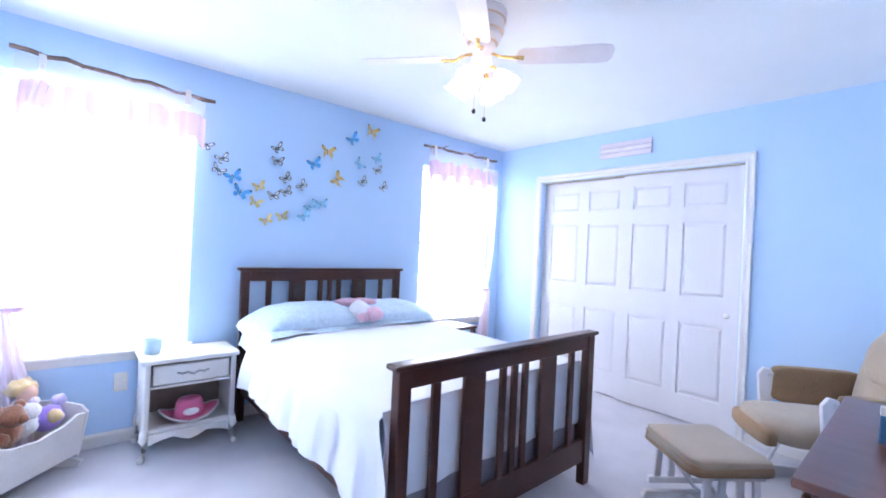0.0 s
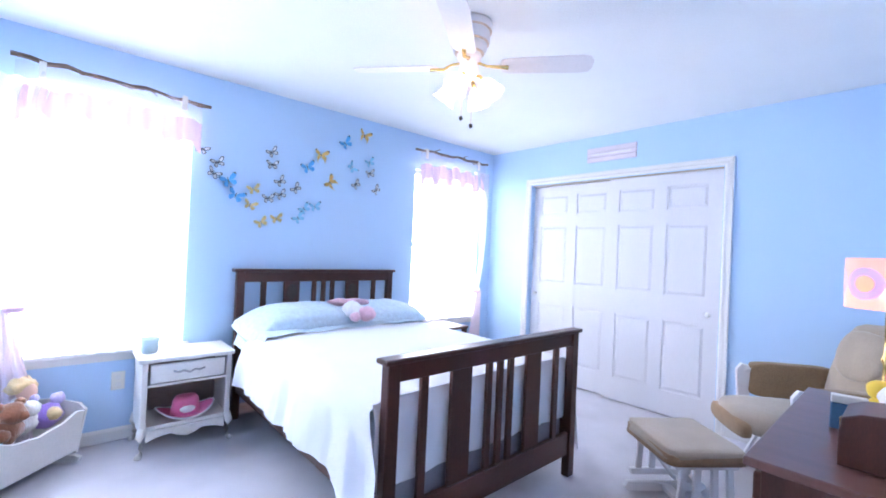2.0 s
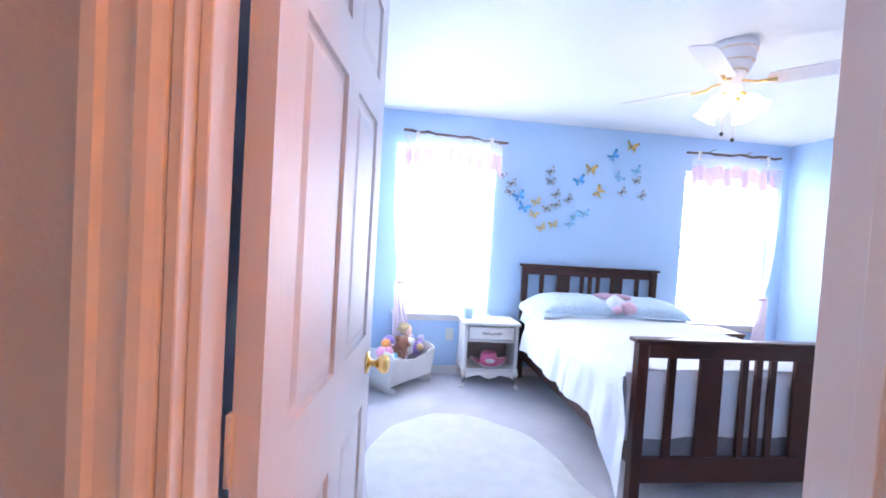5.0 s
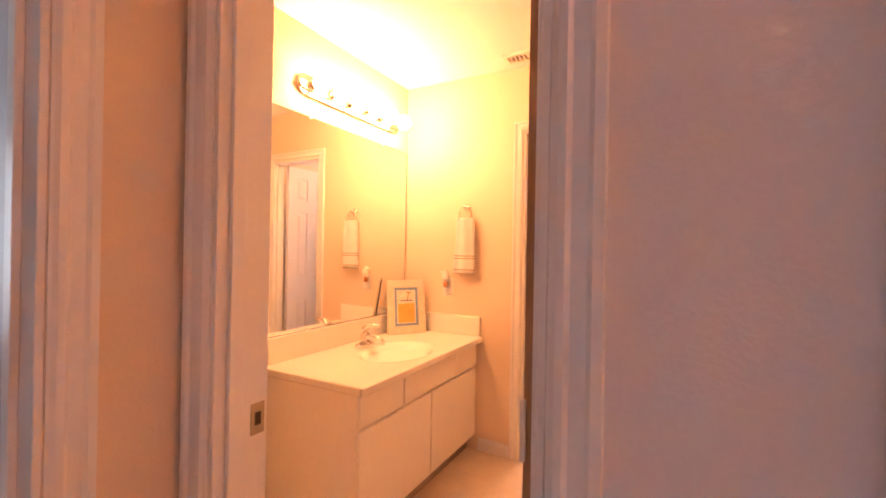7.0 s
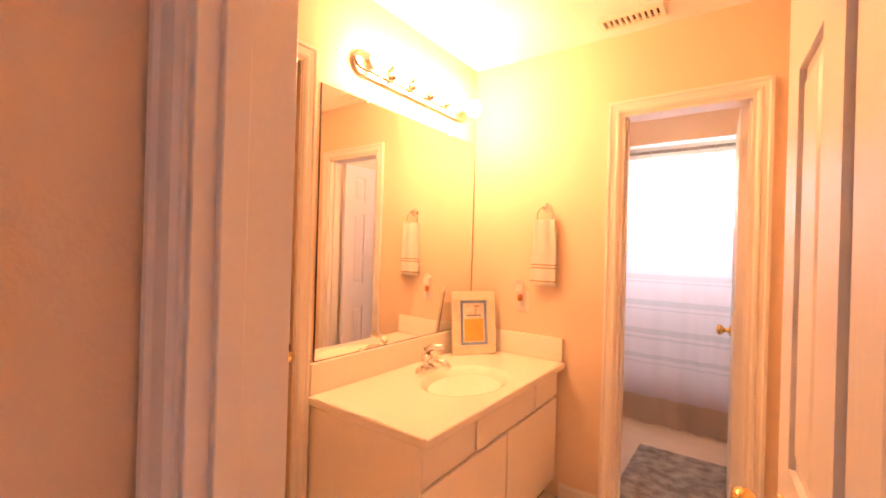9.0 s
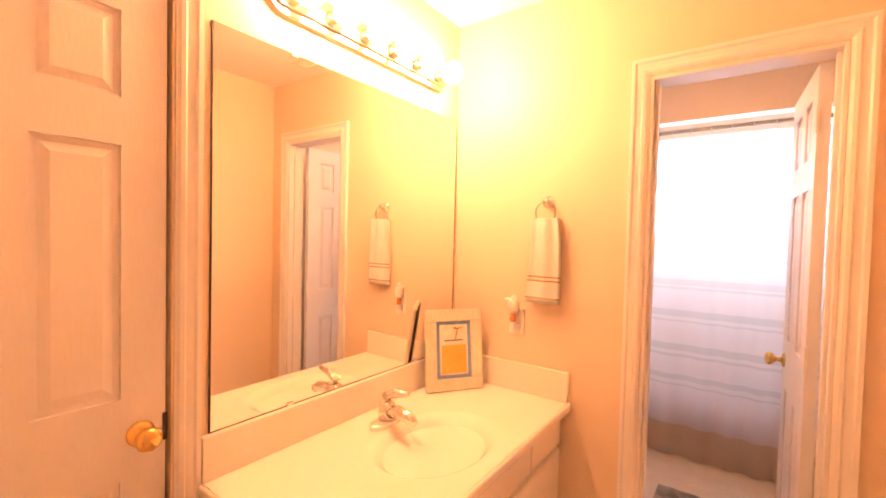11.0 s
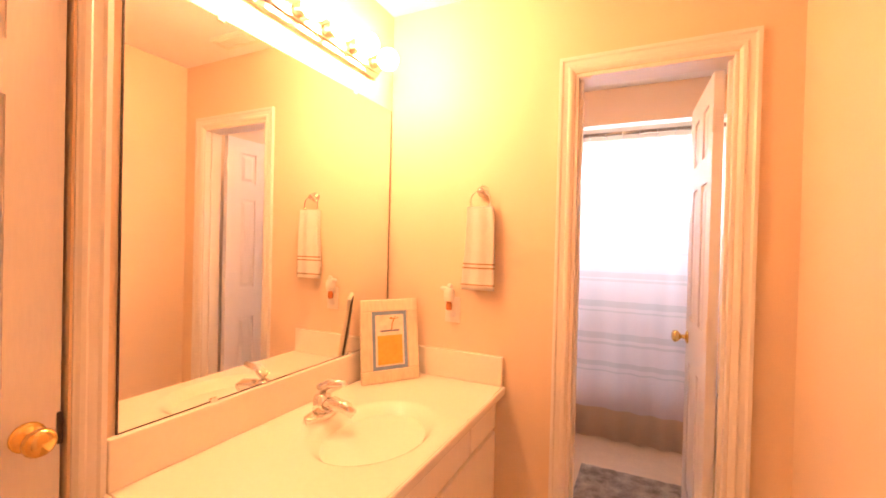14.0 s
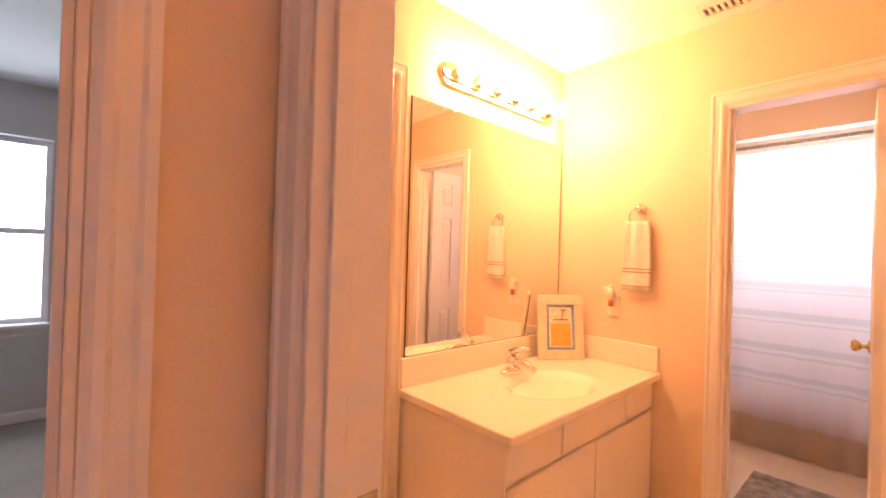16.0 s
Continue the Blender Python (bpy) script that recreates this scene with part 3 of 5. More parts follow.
def slat_panel(parent, x0, x1, y, z0, z_top, bottom_rail, top_rail, leg, wide):
    """Head or foot of the bed: two posts, rails, slats of two widths, and a cap."""
    th = 0.028
    for x in (x0, x1 - leg):
        bm = prism([(x, y - 0.024), (x + leg, y - 0.024), (x + leg, y + 0.024), (x, y + 0.024)], 0.0, z_top - 0.022, bevel=0.004)
        part("post", bm, WOOD, parent)
    cap = box(x0 - 0.022, x1 + 0.022, y - 0.036, y + 0.036, z_top - 0.022, z_top, 0.007)
    part("cap_rail", cap, WOOD, parent)
    part("top_rail", box(x0 + leg, x1 - leg, y - th / 2, y + th / 2, z_top - 0.022 - top_rail, z_top - 0.022, 0.003, 1), WOOD, parent)
    part("bottom_rail", box(x0 + leg, x1 - leg, y - th / 2, y + th / 2, z0, z0 + bottom_rail, 0.003, 1), WOOD, parent)
    a, b = x0 + leg, x1 - leg
    for c, w in wide:
        u = a + (b - a) * c
        part("slat", box(u - w / 2, u + w / 2, y - 0.010, y + 0.010, z0 + bottom_rail, z_top - 0.022 - top_rail, 0.002, 1), WOOD, parent)
    for c in ((0.285, 0.715) if z0 > 0.3 else ()):
        u = a + (b - a) * c
        part("inlay", prism([(u - 0.042, z_top - 0.20), (u, z_top - 0.25), (u + 0.042, z_top - 0.20), (u + 0.03, z_top - 0.13), (u, z_top - 0.115), (u - 0.03, z_top - 0.13)], y - 0.0148, y + 0.0148, Matrix(((1, 0, 0, 0), (0, 0, 1, 0), (0, 1, 0, 0), (0, 0, 0, 1)))), DARK, parent, "darker inlaid ornament")


SLATS = [(0.112, 0.040), (0.285, 0.125), (0.435, 0.036), (0.50, 0.036), (0.565, 0.036), (0.715, 0.125), (0.888, 0.040)]
bed = thing("bed", "dark mahogany slatted double bed against the blue wall", "bed")
slat_panel(bed, BX0, BX1, BY1 - 0.01, 0.38, 1.09, 0.10, 0.075, 0.055, SLATS)
slat_panel(bed, BX0, BX1, BY0, 0.13, 0.862, 0.13, 0.075, 0.058, SLATS)
for x in (BX0 + 0.02, BX1 - 0.045):
    part("side_rail", box(x, x + 0.025, BY0 + 0.024, BY1 - 0.034, 0.20, 0.34, 0.004, 1), WOOD, bed)
part("box_spring", box(BX0 + 0.05, BX1 - 0.05, BY0 + 0.04, BY1 - 0.05, 0.22, 0.42, 0.02), BEDSKIRT, bed, "grey box spring")
MTOP = 0.66
part("mattress", box(BX0 + 0.03, BX1 - 0.03, BY0 + 0.045, BY1 - 0.05, 0.421, MTOP - 0.015, 0.05, 3), SHEET, bed, "mattress with a pale blue sheet")


def coverlet(u, v):
    """u runs round the bed from side hem to side hem, v from the pillows to the foot."""
    half, drop = (BX1 - BX0) / 2 + 0.025, 0.44
    s = u * (half + drop)
    mid = (BX0 + BX1) / 2
    y = 1.02 + (BY0 + 0.055 - 1.02) * v
    n = noise.noise(Vector((u * 3.1, v * 5.0, 0.3)))
    fold = 0.030 * noise.noise(Vector((v * 8.0, u * 0.7, 2.1))) + 0.020 * noise.noise(Vector((v * 19.0, u * 1.1, 5.3))) + 0.008 * noise.noise(Vector((v * 43.0, u * 2.0, 8.2)))
    if abs(s) < half - 0.04:
        z = MTOP + 0.012 + 0.012 * n + 0.022 * math.cos(u * 2.0)
        return (mid + s, y, z)
    over = abs(s) - (half - 0.04)
    side = 1 if s > 0 else -1
    if over < 0.08:
        a = over / 0.08 * math.pi / 2
        return (mid + side * (half - 0.04 + 0.05 * math.sin(a)), y, MTOP + 0.006 + 0.012 * n - 0.05 * (1 - math.cos(a)))
    d = over - 0.08
    corner = max(0.0, (v - 0.80) / 0.20)
    hang = d * (0.60 + 0.08 * v + 0.62 * corner ** 2 + 0.06 * noise.noise(Vector((v * 6, side, 0))))
    out = 0.012 + (0.035 + d * 0.10) + fold * min(1.0, d * 5) + 0.03 * corner * d
    return (mid + side * (half - 0.015 + out), y - (0.06 * d + (0.13 if side < 0 else 0.02) * min(1.0, over * 5)) * v ** 5, MTOP - 0.044 - hang)


def foot_drop(u, v):
    mid, half = (BX0 + BX1) / 2, (BX1 - BX0) / 2 + 0.012
    n = noise.noise(Vector((u * 5, v * 2, 4)))
    y = BY0 + 0.058 - 0.026 * min(1, v * 5) + 0.005 * math.sin(u * 23 + n) * v
    return (mid + u * half, y, MTOP + 0.030 - 0.020 * abs(u) ** 3 - 0.34 * v + 0.015 * n * v - 0.01 * (1 - math.cos(min(1, v * 6))))


cov = thing("coverlet", "white cotton coverlet hanging in soft folds over the bed sides", "bedspread")
part("cloth", cloth_sheet(-1, 1, 0, 1, 64, 90, coverlet), QUILT, cov, smooth=True)
part("foot_drop", cloth_sheet(-1, 1, 0, 1, 60, 14, foot_drop), QUILT, cov, smooth=True)
fold_sheet = thing("folded_sheet", "pale blue printed sheet folded back over the coverlet", "bed sheet")


def foldback(u, v):
    mid, half = (BX0 + BX1) / 2, (BX1 - BX0) / 2
    n = noise.noise(Vector((u * 4, v * 3, 7)))
    x = mid + u * (half + 0.035)
    edge = max(0.0, abs(u) - 0.90) / 0.10
    return (x, 1.30 - 0.42 * v + 0.03 * n + 0.05 * u * v, MTOP + 0.040 + 0.016 * n - 0.16 * edge ** 2 + 0.012 * math.sin(v * 3.1) + 0.03 * max(0.0, -u) ** 2 * (1 - v))


part("cloth", cloth_sheet(-1, 1, 0, 1, 48, 16, foldback), SHEET, fold_sheet, smooth=True)


def pillow(x, y, z, rz, sx=0.40, tilt=14, droop=0.0):
    p = thing("pillow", "pale blue printed cotton pillow lying at the headboard", "pillow", pose(x, y, z, tilt, 0, rz), group="bed pillows")
    bm = bm_new()
    bmesh.ops.create_grid(bm, x_segments=26, y_segments=18, size=1.0)
    top = list(bm.verts)
    for v in top:
        u, w = v.co.x, v.co.y
        h = max(0.0, (1 - abs(u) ** 3.2)) ** 0.55 * max(0.0, (1 - abs(w) ** 3.0)) ** 0.55
        pinch = 1 - 0.10 * (1 - h)
        v.co = Vector((u * sx * pinch, w * 0.235 * pinch, 0.105 * h + 0.014 * noise.noise(Vector((u * 3, w * 3, x)))))
    low = bmesh.ops.duplicate(bm, geom=list(bm.faces))["geom"]
    for v in [g for g in low if isinstance(g, bmesh.types.BMVert)]:
        v.co.z = -0.6 * v.co.z
    for v in bm.verts:
        v.co.z -= droop * max(0.0, -v.co.x / sx - 0.15) ** 2
    bmesh.ops.remove_doubles(bm, verts=list(bm.verts), dist=0.0015)
    bmesh.ops.recalc_face_normals(bm, faces=list(bm.faces))
    part("cover", bm, SHEET, p, smooth=True)


pillow(3.64, 1.15, 0.742, 3, 0.43, 8, 0.14)
pillow(4.36, 1.17, 0.728, -4, 0.38, 8)
plush = thing("plush_toy", "pink and white floppy plush toy lying between the pillows", "plush toy", pose(4.02, 1.02, 0.80, 0, 0, -22))
part("body", blob(0, 0, 0.0, 0.085, 0.12, 0.07, 0.2, 1), WHITEFLUFF, plush, "white plush body", True)
part("head", blob(0.09, -0.09, -0.01, 0.07, 0.06, 0.055, 0.2, 2), PINKFLUFF, plush, "pink head", True)
part("ear", blob(-0.08, 0.13, 0.045, 0.10, 0.035, 0.030, 0.3, 3), PINKFLUFF, plush, "long pink ear", True)
part("ear", blob(0.05, 0.15, 0.05, 0.09, 0.035, 0.030, 0.3, 4), PINKFLUFF, plush, "long pink ear", True)
part("paw", blob(0.0, -0.13, -0.03, 0.04, 0.05, 0.035, 0.2, 5), PINKFLUFF, plush, "", True)

# --- nightstand ---
NX0, NX1, NY0, NY1, NZ = 2.715, 3.205, 1.13, 1.47, 0.575
ns = thing("nightstand", "cream painted nightstand with a drawer, open shelf and curved legs", "nightstand")
top_outline = [(NX0 - 0.015, NY1), (NX0 - 0.015, NY0), (NX0 + 0.03, NY0 - 0.02), (NX0 + 0.15, NY0 - 0.008), ((NX0 + NX1) / 2, NY0 - 0.022), (NX1 - 0.15, NY0 - 0.008), (NX1 - 0.03, NY0 - 0.02), (NX1 + 0.015, NY0), (NX1 + 0.015, NY1)]
part("top", prism(top_outline, NZ - 0.026, NZ, bevel=0.006), WHITEPAINT, ns)
for x in (NX0 + 0.004, NX1 - 0.022):
    part("side_panel", box(x, x + 0.018, NY0 + 0.012, NY1 - 0.01, 0.13, NZ - 0.027, 0.002, 1), WHITEPAINT, ns)
part("back_panel", box(NX0 + 0.022, NX1 - 0.022, NY1 - 0.02, NY1 - 0.012, 0.13, NZ - 0.027), DARKIN, ns, "inner back with shade put into its colour")
part("shelf", box(NX0 + 0.022, NX1 - 0.022, NY0 + 0.014, NY1 - 0.021, 0.150, 0.168), WHITEPAINT, ns)
part("divider", box(NX0 + 0.022, NX1 - 0.022, NY0 + 0.014, NY1 - 0.021, 0.400, 0.414), WHITEPAINT, ns)
dr = part("drawer", box(NX0 + 0.045, NX1 - 0.045, NY0 + 0.000, NY0 + 0.018, 0.425, 0.535, 0.004, 1), WHITEPAINT, ns)
bmf = bm_new()
for x0, x1, z0, z1 in ((NX0 + 0.055, NX1 - 0.055, 0.430, 0.436), (NX0 + 0.055, NX1 - 0.055, 0.524, 0.530), (NX0 + 0.055, NX0 + 0.061, 0.437, 0.523), (NX1 - 0.061, NX1 - 0.055, 0.437, 0.523)):
    add_box(bmf, x0, x1, NY0 - 0.003, NY0 + 0.001, z0, z1)
part("moulding", bmf, WHITEPAINT, dr)
mx = (NX0 + NX1) / 2
part("drawer_pull", tube([(mx - 0.085, NY0 - 0.006, 0.487), (mx - 0.055, NY0 - 0.012, 0.478), (mx - 0.03, NY0 - 0.016, 0.487), (mx, NY0 - 0.02, 0.472), (mx + 0.03, NY0 - 0.016, 0.487), (mx + 0.055, NY0 - 0.012, 0.478), (mx + 0.085, NY0 - 0.006, 0.487)], 0.006, 8), material("antiqued_pull", (0.42, 0.40, 0.40), 0.45, 0.6, 0.1, 20, 0.1), dr, "curved antique pull", True)
for x in (NX0 + 0.004, NX1 - 0.034):
    part("stile", box(x, x + 0.030, NY0 - 0.004, NY0 + 0.014, 0.14, NZ - 0.027, 0.004, 1), WHITEPAINT, ns)
apron = [(NX0 + 0.035, 0.148), (NX0 + 0.035, 0.085), (NX0 + 0.09, 0.105), (NX0 + 0.16, 0.115), (mx - 0.05, 0.095), (mx, 0.078), (mx + 0.05, 0.095), (NX1 - 0.16, 0.115), (NX1 - 0.09, 0.105), (NX1 - 0.035, 0.085), (NX1 - 0.035, 0.148)]
part("apron", prism(apron, NY0 - 0.004, NY0 + 0.012, Matrix(((1, 0, 0, 0), (0, 0, 1, 0), (0, 1, 0, 0), (0, 0, 0, 1)))), WHITEPAINT, ns, "scalloped apron")
for x, dx in ((NX0 + 0.018, -1), (NX1 - 0.018, 1)):
    for y, dy in ((NY0 + 0.008, -1), (NY1 - 0.03, 0)):
        pts = [(x, y, 0.17), (x + dx * 0.010, y + dy * 0.010, 0.12), (x + dx * 0.002, y + dy * 0.002, 0.06), (x + dx * 0.006, y + dy * 0.006, 0.025), (x + dx * 0.018, y + dy * 0.018, 0.012), (x + dx * 0.020, y + dy * 0.02, 0.0)]
        part("leg", tube(pts, 0.020, 10, [1.1, 1.15, 0.75, 0.65, 0.95, 0.8]), WHITEPAINT, ns, "curved cabriole leg", True)
hat = thing("cowboy_hat", "pink toy cowboy hat with a white rim on the open shelf", "hat", pose(mx + 0.01, NY0 + 0.11, 0.168))
PINK = material("hot_pink_felt", (0.80, 0.17, 0.36), 0.8, 0, 0.08, 15, 0.3, 120, sheen=0.3)


def brim(u, v):
    a, r = u * 2 * math.pi, 0.065 + 0.075 * v
    return (r * 1.15 * math.cos(a), r * 0.82 * math.sin(a), 0.016 + 0.055 * v * math.cos(a) ** 2 * v)


part("brim", cloth_sheet(0, 1, 0, 1, 40, 6, brim), PINK, hat, "", True)
part("rim", tube([brim(k / 40, 1.0) for k in range(41)], 0.005, 6), WHITEFLUFF, hat, "white edging", True)
part("crown", lathe([(0.076, 0.012), (0.074, 0.05), (0.066, 0.10), (0.052, 0.125), (0.028, 0.118), (0.004, 0.105)], 22, Matrix.Diagonal((1.1, 0.85, 1, 1))), PINK, hat, "", True)
part("badge", blob(0.0, -0.062, 0.055, 0.045, 0.012, 0.022, 0.1, 6), WHITEFLUFF, hat, "pale band ornament", True)
pot = thing("glass_cup", "small pale blue glass cup on the nightstand", "cup", pose(2.772, 1.31, NZ))
part("cup", lathe([(0.038, 0), (0.043, 0.004), (0.053, 0.088), (0.050, 0.089), (0.040, 0.012), (0.004, 0.010)], 24), material("pale_blue_glass", (0.55, 0.72, 0.78), 0.1, 0, 0.03, 5, 0), pot, "", True)
plate = thing("wall_outlet", "white electrical outlet plate on the blue wall", "outlet", pose(2.64, WN - 0.006, 0.375))
part("cover", box(-0.035, 0.035, 0, 0.006, -0.057, 0.057, 0.002, 1), PLASTIC, plate)
for z in (-0.022, 0.022):
    part("socket", box(-0.015, 0.015, -0.002, 0.002, z - 0.013, z + 0.013, 0.003, 1), TRIM, plate)
ns2 = thing("side_table", "small dark side table beyond the bed", "side table", pose(5.05, 1.22, 0))
part("top", box(-0.20, 0.27, -0.17, 0.20, 0.545, 0.57, 0.005, 1), WOOD, ns2)
for x in (-0.17, 0.24):
    for y in (-0.14, 0.17):
        part("leg", box(x - 0.02, x + 0.02, y - 0.02, y + 0.02, 0, 0.545, 0.003, 1), WOOD, ns2)

# --- cradle of toys ---
cr = thing("doll_cradle", "white painted wooden doll cradle on rockers, full of toys", "doll cradle", pose(2.175, 1.20, 0, 0, 0, 47))
SWAP = Matrix(((1, 0, 0, 0), (0, 0, 1, 0), (0, 1, 0, 0), (0, 0, 0, 1)))
CL, CW = 0.25, 0.125
side = [(-CL, 0.07), (CL, 0.07), (CL, 0.30), (CL - 0.05, 0.31), (CL - 0.12, 0.275), (CL - 0.2, 0.265), (0.0, 0.255), (-CL + 0.2, 0.265), (-CL + 0.12, 0.275), (-CL + 0.05, 0.31), (-CL, 0.30)]
for s in (-1, 1):
    m = Matrix.Translation((0, s * CW, 0)) @ pose(0, 0, 0, s * -9)
    part("side_board", prism(side, -0.007, 0.007, m @ SWAP, 0.002), WHITEPAINT, cr, "scalloped side")
    endp = [(-CW - 0.012, 0.05), (CW + 0.012, 0.05), (CW + 0.058, 0.30), (CW + 0.02, 0.335), (0.05, 0.345), (0, 0.36), (-0.05, 0.345), (-CW - 0.02, 0.335), (-CW - 0.058, 0.30)]
    turned = Matrix(((0, 0, 1, s * (CL + 0.008)), (1, 0, 0, 0), (0, 1, 0, 0), (0, 0, 0, 1)))
    part("end_board", prism(endp, -0.008, 0.008, turned, 0.002), WHITEPAINT, cr)
    rock = [(-0.19, 0.045), (-0.17, 0.012), (-0.10, 0.002), (0, 0.0), (0.10, 0.002), (0.17, 0.012), (0.19, 0.045), (0.15, 0.055), (0.09, 0.05), (-0.09, 0.05), (-0.15, 0.055)]
    part("rocker", prism(rock, -0.010, 0.010, Matrix(((0, 0, 1, s * (CL - 0.02)), (1, 0, 0, 0), (0, 1, 0, 0), (0, 0, 0, 1))), 0.002), WHITEPAINT, cr)
part("bottom", box(-CL, CL, -CW + 0.03, CW - 0.03, 0.055, 0.069), WHITEPAINT, cr)


def toy(name, label, x, y, z, pieces):
    base = pose(2.175, 1.20, 0, 0, 0, 47) @ Matrix.Translation((x, y, z))
    t = thing(name, label, "toy", base)
    for n, dx, dy, dz, r, c, sx in pieces:
        mat = bpy.data.materials.get("toy_" + c) or material("toy_" + c, TOYS[c], 0.95, 0, 0.12, 18, 0.6, 120, sheen=0.4)
        part(n, blob(dx, dy, dz, r * sx, r, r, 0.22, dx * 40 + r * 90, 14), mat, t, smooth=True)


TOYS = {"brown": (0.26, 0.10, 0.05), "white": (0.82, 0.80, 0.82), "purple": (0.33, 0.20, 0.62), "pink": (0.82, 0.36, 0.50), "red": (0.62, 0.05, 0.08), "orange": (0.80, 0.32, 0.08), "blonde": (0.72, 0.52, 0.26), "skin": (0.72, 0.44, 0.34), "lilac": (0.66, 0.55, 0.82), "aqua": (0.25, 0.60, 0.75)}
toy("plush_bear", "dark brown curly plush bear", -0.04, -0.02, 0.29, [("body", 0, 0, 0, 0.075, "brown", 1), ("head", 0.01, -0.03, 0.085, 0.058, "brown", 1), ("ear", -0.045, -0.02, 0.13, 0.022, "brown", 1), ("ear", 0.06, -0.02, 0.13, 0.022, "brown", 1), ("muzzle", 0.02, -0.08, 0.075, 0.024, "brown", 1), ("paw", -0.06, -0.06, 0.0, 0.032, "brown", 1)])
toy("plush_toy", "small white plush animal toy", 0.08, 0.0, 0.29, [("body", 0, 0, 0, 0.062, "white", 1), ("head", 0.0, -0.03, 0.07, 0.046, "white", 1), ("ear", 0.035, -0.02, 0.11, 0.020, "lilac", 1)])
toy("plush_toy", "purple plush animal with a pale face", 0.19, -0.02, 0.285, [("body", 0, 0, 0, 0.065, "purple", 1.2), ("face", -0.02, -0.06, 0.02, 0.035, "blonde", 1), ("ear", 0.06, 0.0, 0.07, 0.035, "lilac", 1)])
toy("plush_toy", "pink and white plush toy", -0.20, -0.02, 0.29, [("body", 0, 0, 0, 0.065, "white", 1.2), ("bow", -0.02, -0.05, 0.05, 0.035, "pink", 1.2), ("head", -0.05, 0.0, 0.03, 0.05, "pink", 1)])
toy("plush_toy", "red and orange plush toy", -0.10, 0.06, 0.30, [("body", 0, 0, 0, 0.055, "red", 1), ("head", -0.02, 0.0, 0.06, 0.04, "orange", 1.2), ("cap", 0.03, 0.02, 0.075, 0.042, "purple", 1.4)])
toy("plush_toy", "small aqua plush toy scrap", -0.13, -0.06, 0.27, [("body", 0, 0, 0, 0.035, "aqua", 1.3)])
toy("doll", "doll with fluffy blonde hair sitting at the back of the cradle", 0.16, 0.09, 0.30, [("body", 0, 0, 0.03, 0.062, "white", 1)])
doll = bpy.data.objects["doll"]
part("head", blob(-0.0, -0.02, 0.115, 0.045, 0.045, 0.05, 0.05, 2), bpy.data.materials.get("toy_skin") or material("toy_skin", TOYS["skin"], 0.5, 0, 0.03), doll, "", True)
part("hair", blob(0.0, 0.015, 0.145, 0.068, 0.055, 0.048, 0.4, 7, 18), bpy.data.materials.get("toy_blonde") or material("toy_blonde", TOYS["blonde"], 0.9), doll, "fluffy blonde hair", True)

# --- fur rug ---
rug = thing("fur_rug", "white shaggy fur rug lying on the carpet", "rug")


def rug_edge(a):
    lobe = math.atan2(math.sin(a + 0.36), math.cos(a + 0.36))
    return 1.02 + 0.03 * math.sin(3 * a + 0.6) + 0.02 * math.sin(5 * a) + 0.012 * math.sin(11 * a + 1) + 0.26 * math.exp(-(lobe / 0.22) ** 2)


def rug_at(u, v):
    a = u * 2 * math.pi
    r = v * rug_edge(a)
    h = 0.030 * (1 - v ** 6) + 0.005 * noise.noise(Vector((math.cos(a) * v * 9, math.sin(a) * v * 9, 1)))
    return (2.54 + 0.56 * r * math.cos(a), -0.20 + 0.78 * r * math.sin(a), max(0.002, h))


part("fur", cloth_sheet(0, 1, 0.001, 1, 90, 24, rug_at), FUR, rug, smooth=True)

# --- bathroom: vanity, mirror, lights ---
VZ, VX, VY = 0.735, 0.555, -1.20
van = thing("vanity_cabinet", "cream laminate bathroom vanity cabinet with doors and false drawers", "vanity")
part("body", box(MX + 0.004, 0.51, VY + 0.015, -0.003, 0.09, VZ - 0.035), LAMINATE, van)
part("toe_kick", box(MX + 0.02, 0.47, VY + 0.02, -0.004, 0.0, 0.089), DARKIN, van)
part("side_panel", box(MX + 0.004, 0.53, VY + 0.004, VY + 0.0145, 0.0, VZ - 0.034, 0.001, 1), LAMINATE, van)
FX = 0.511
for y0, y1 in ((VY + 0.02, -0.855), (-0.845, -0.305), (-0.295, -0.008)):
    part("drawer_front", box(FX, FX + 0.018, y0, y1, 0.555, VZ - 0.045, 0.003, 1), LAMINATE, van)
for y0, y1 in ((VY + 0.02, -0.59), (-0.58, -0.008)):
    part("cabinet_door", box(FX, FX + 0.018, y0, y1, 0.10, 0.538, 0.003, 1), LAMINATE, van)
ctop = thing("sink_counter", "cream cultured marble counter with a moulded oval basin", "counter")
BCX, BCY, BRX, BRY = 0.318, -0.61, 0.185, 0.25


def counter_grid():
    bm = bm_new()
    nx, ny = 44, 88
    g = []
    for j in range(ny + 1):
        row = []
        for i in range(nx + 1):
            x, y = MX + 0.004 + (VX - MX - 0.004) * i / nx, VY + (-0.004 - VY) * j / ny
            d = math.hypot((x - BCX) / BRX, (y - BCY) / BRY)
            z = VZ
            if d < 1:
                z = VZ - 0.135 * (1 - d ** 2.6) ** 1.6
            row.append(bm.verts.new((x, y, z)))
        g.append(row)
    for j in range(ny):
        for i in range(nx):
            bm.faces.new((g[j][i], g[j][i + 1], g[j + 1][i + 1], g[j + 1][i]))
    return bm


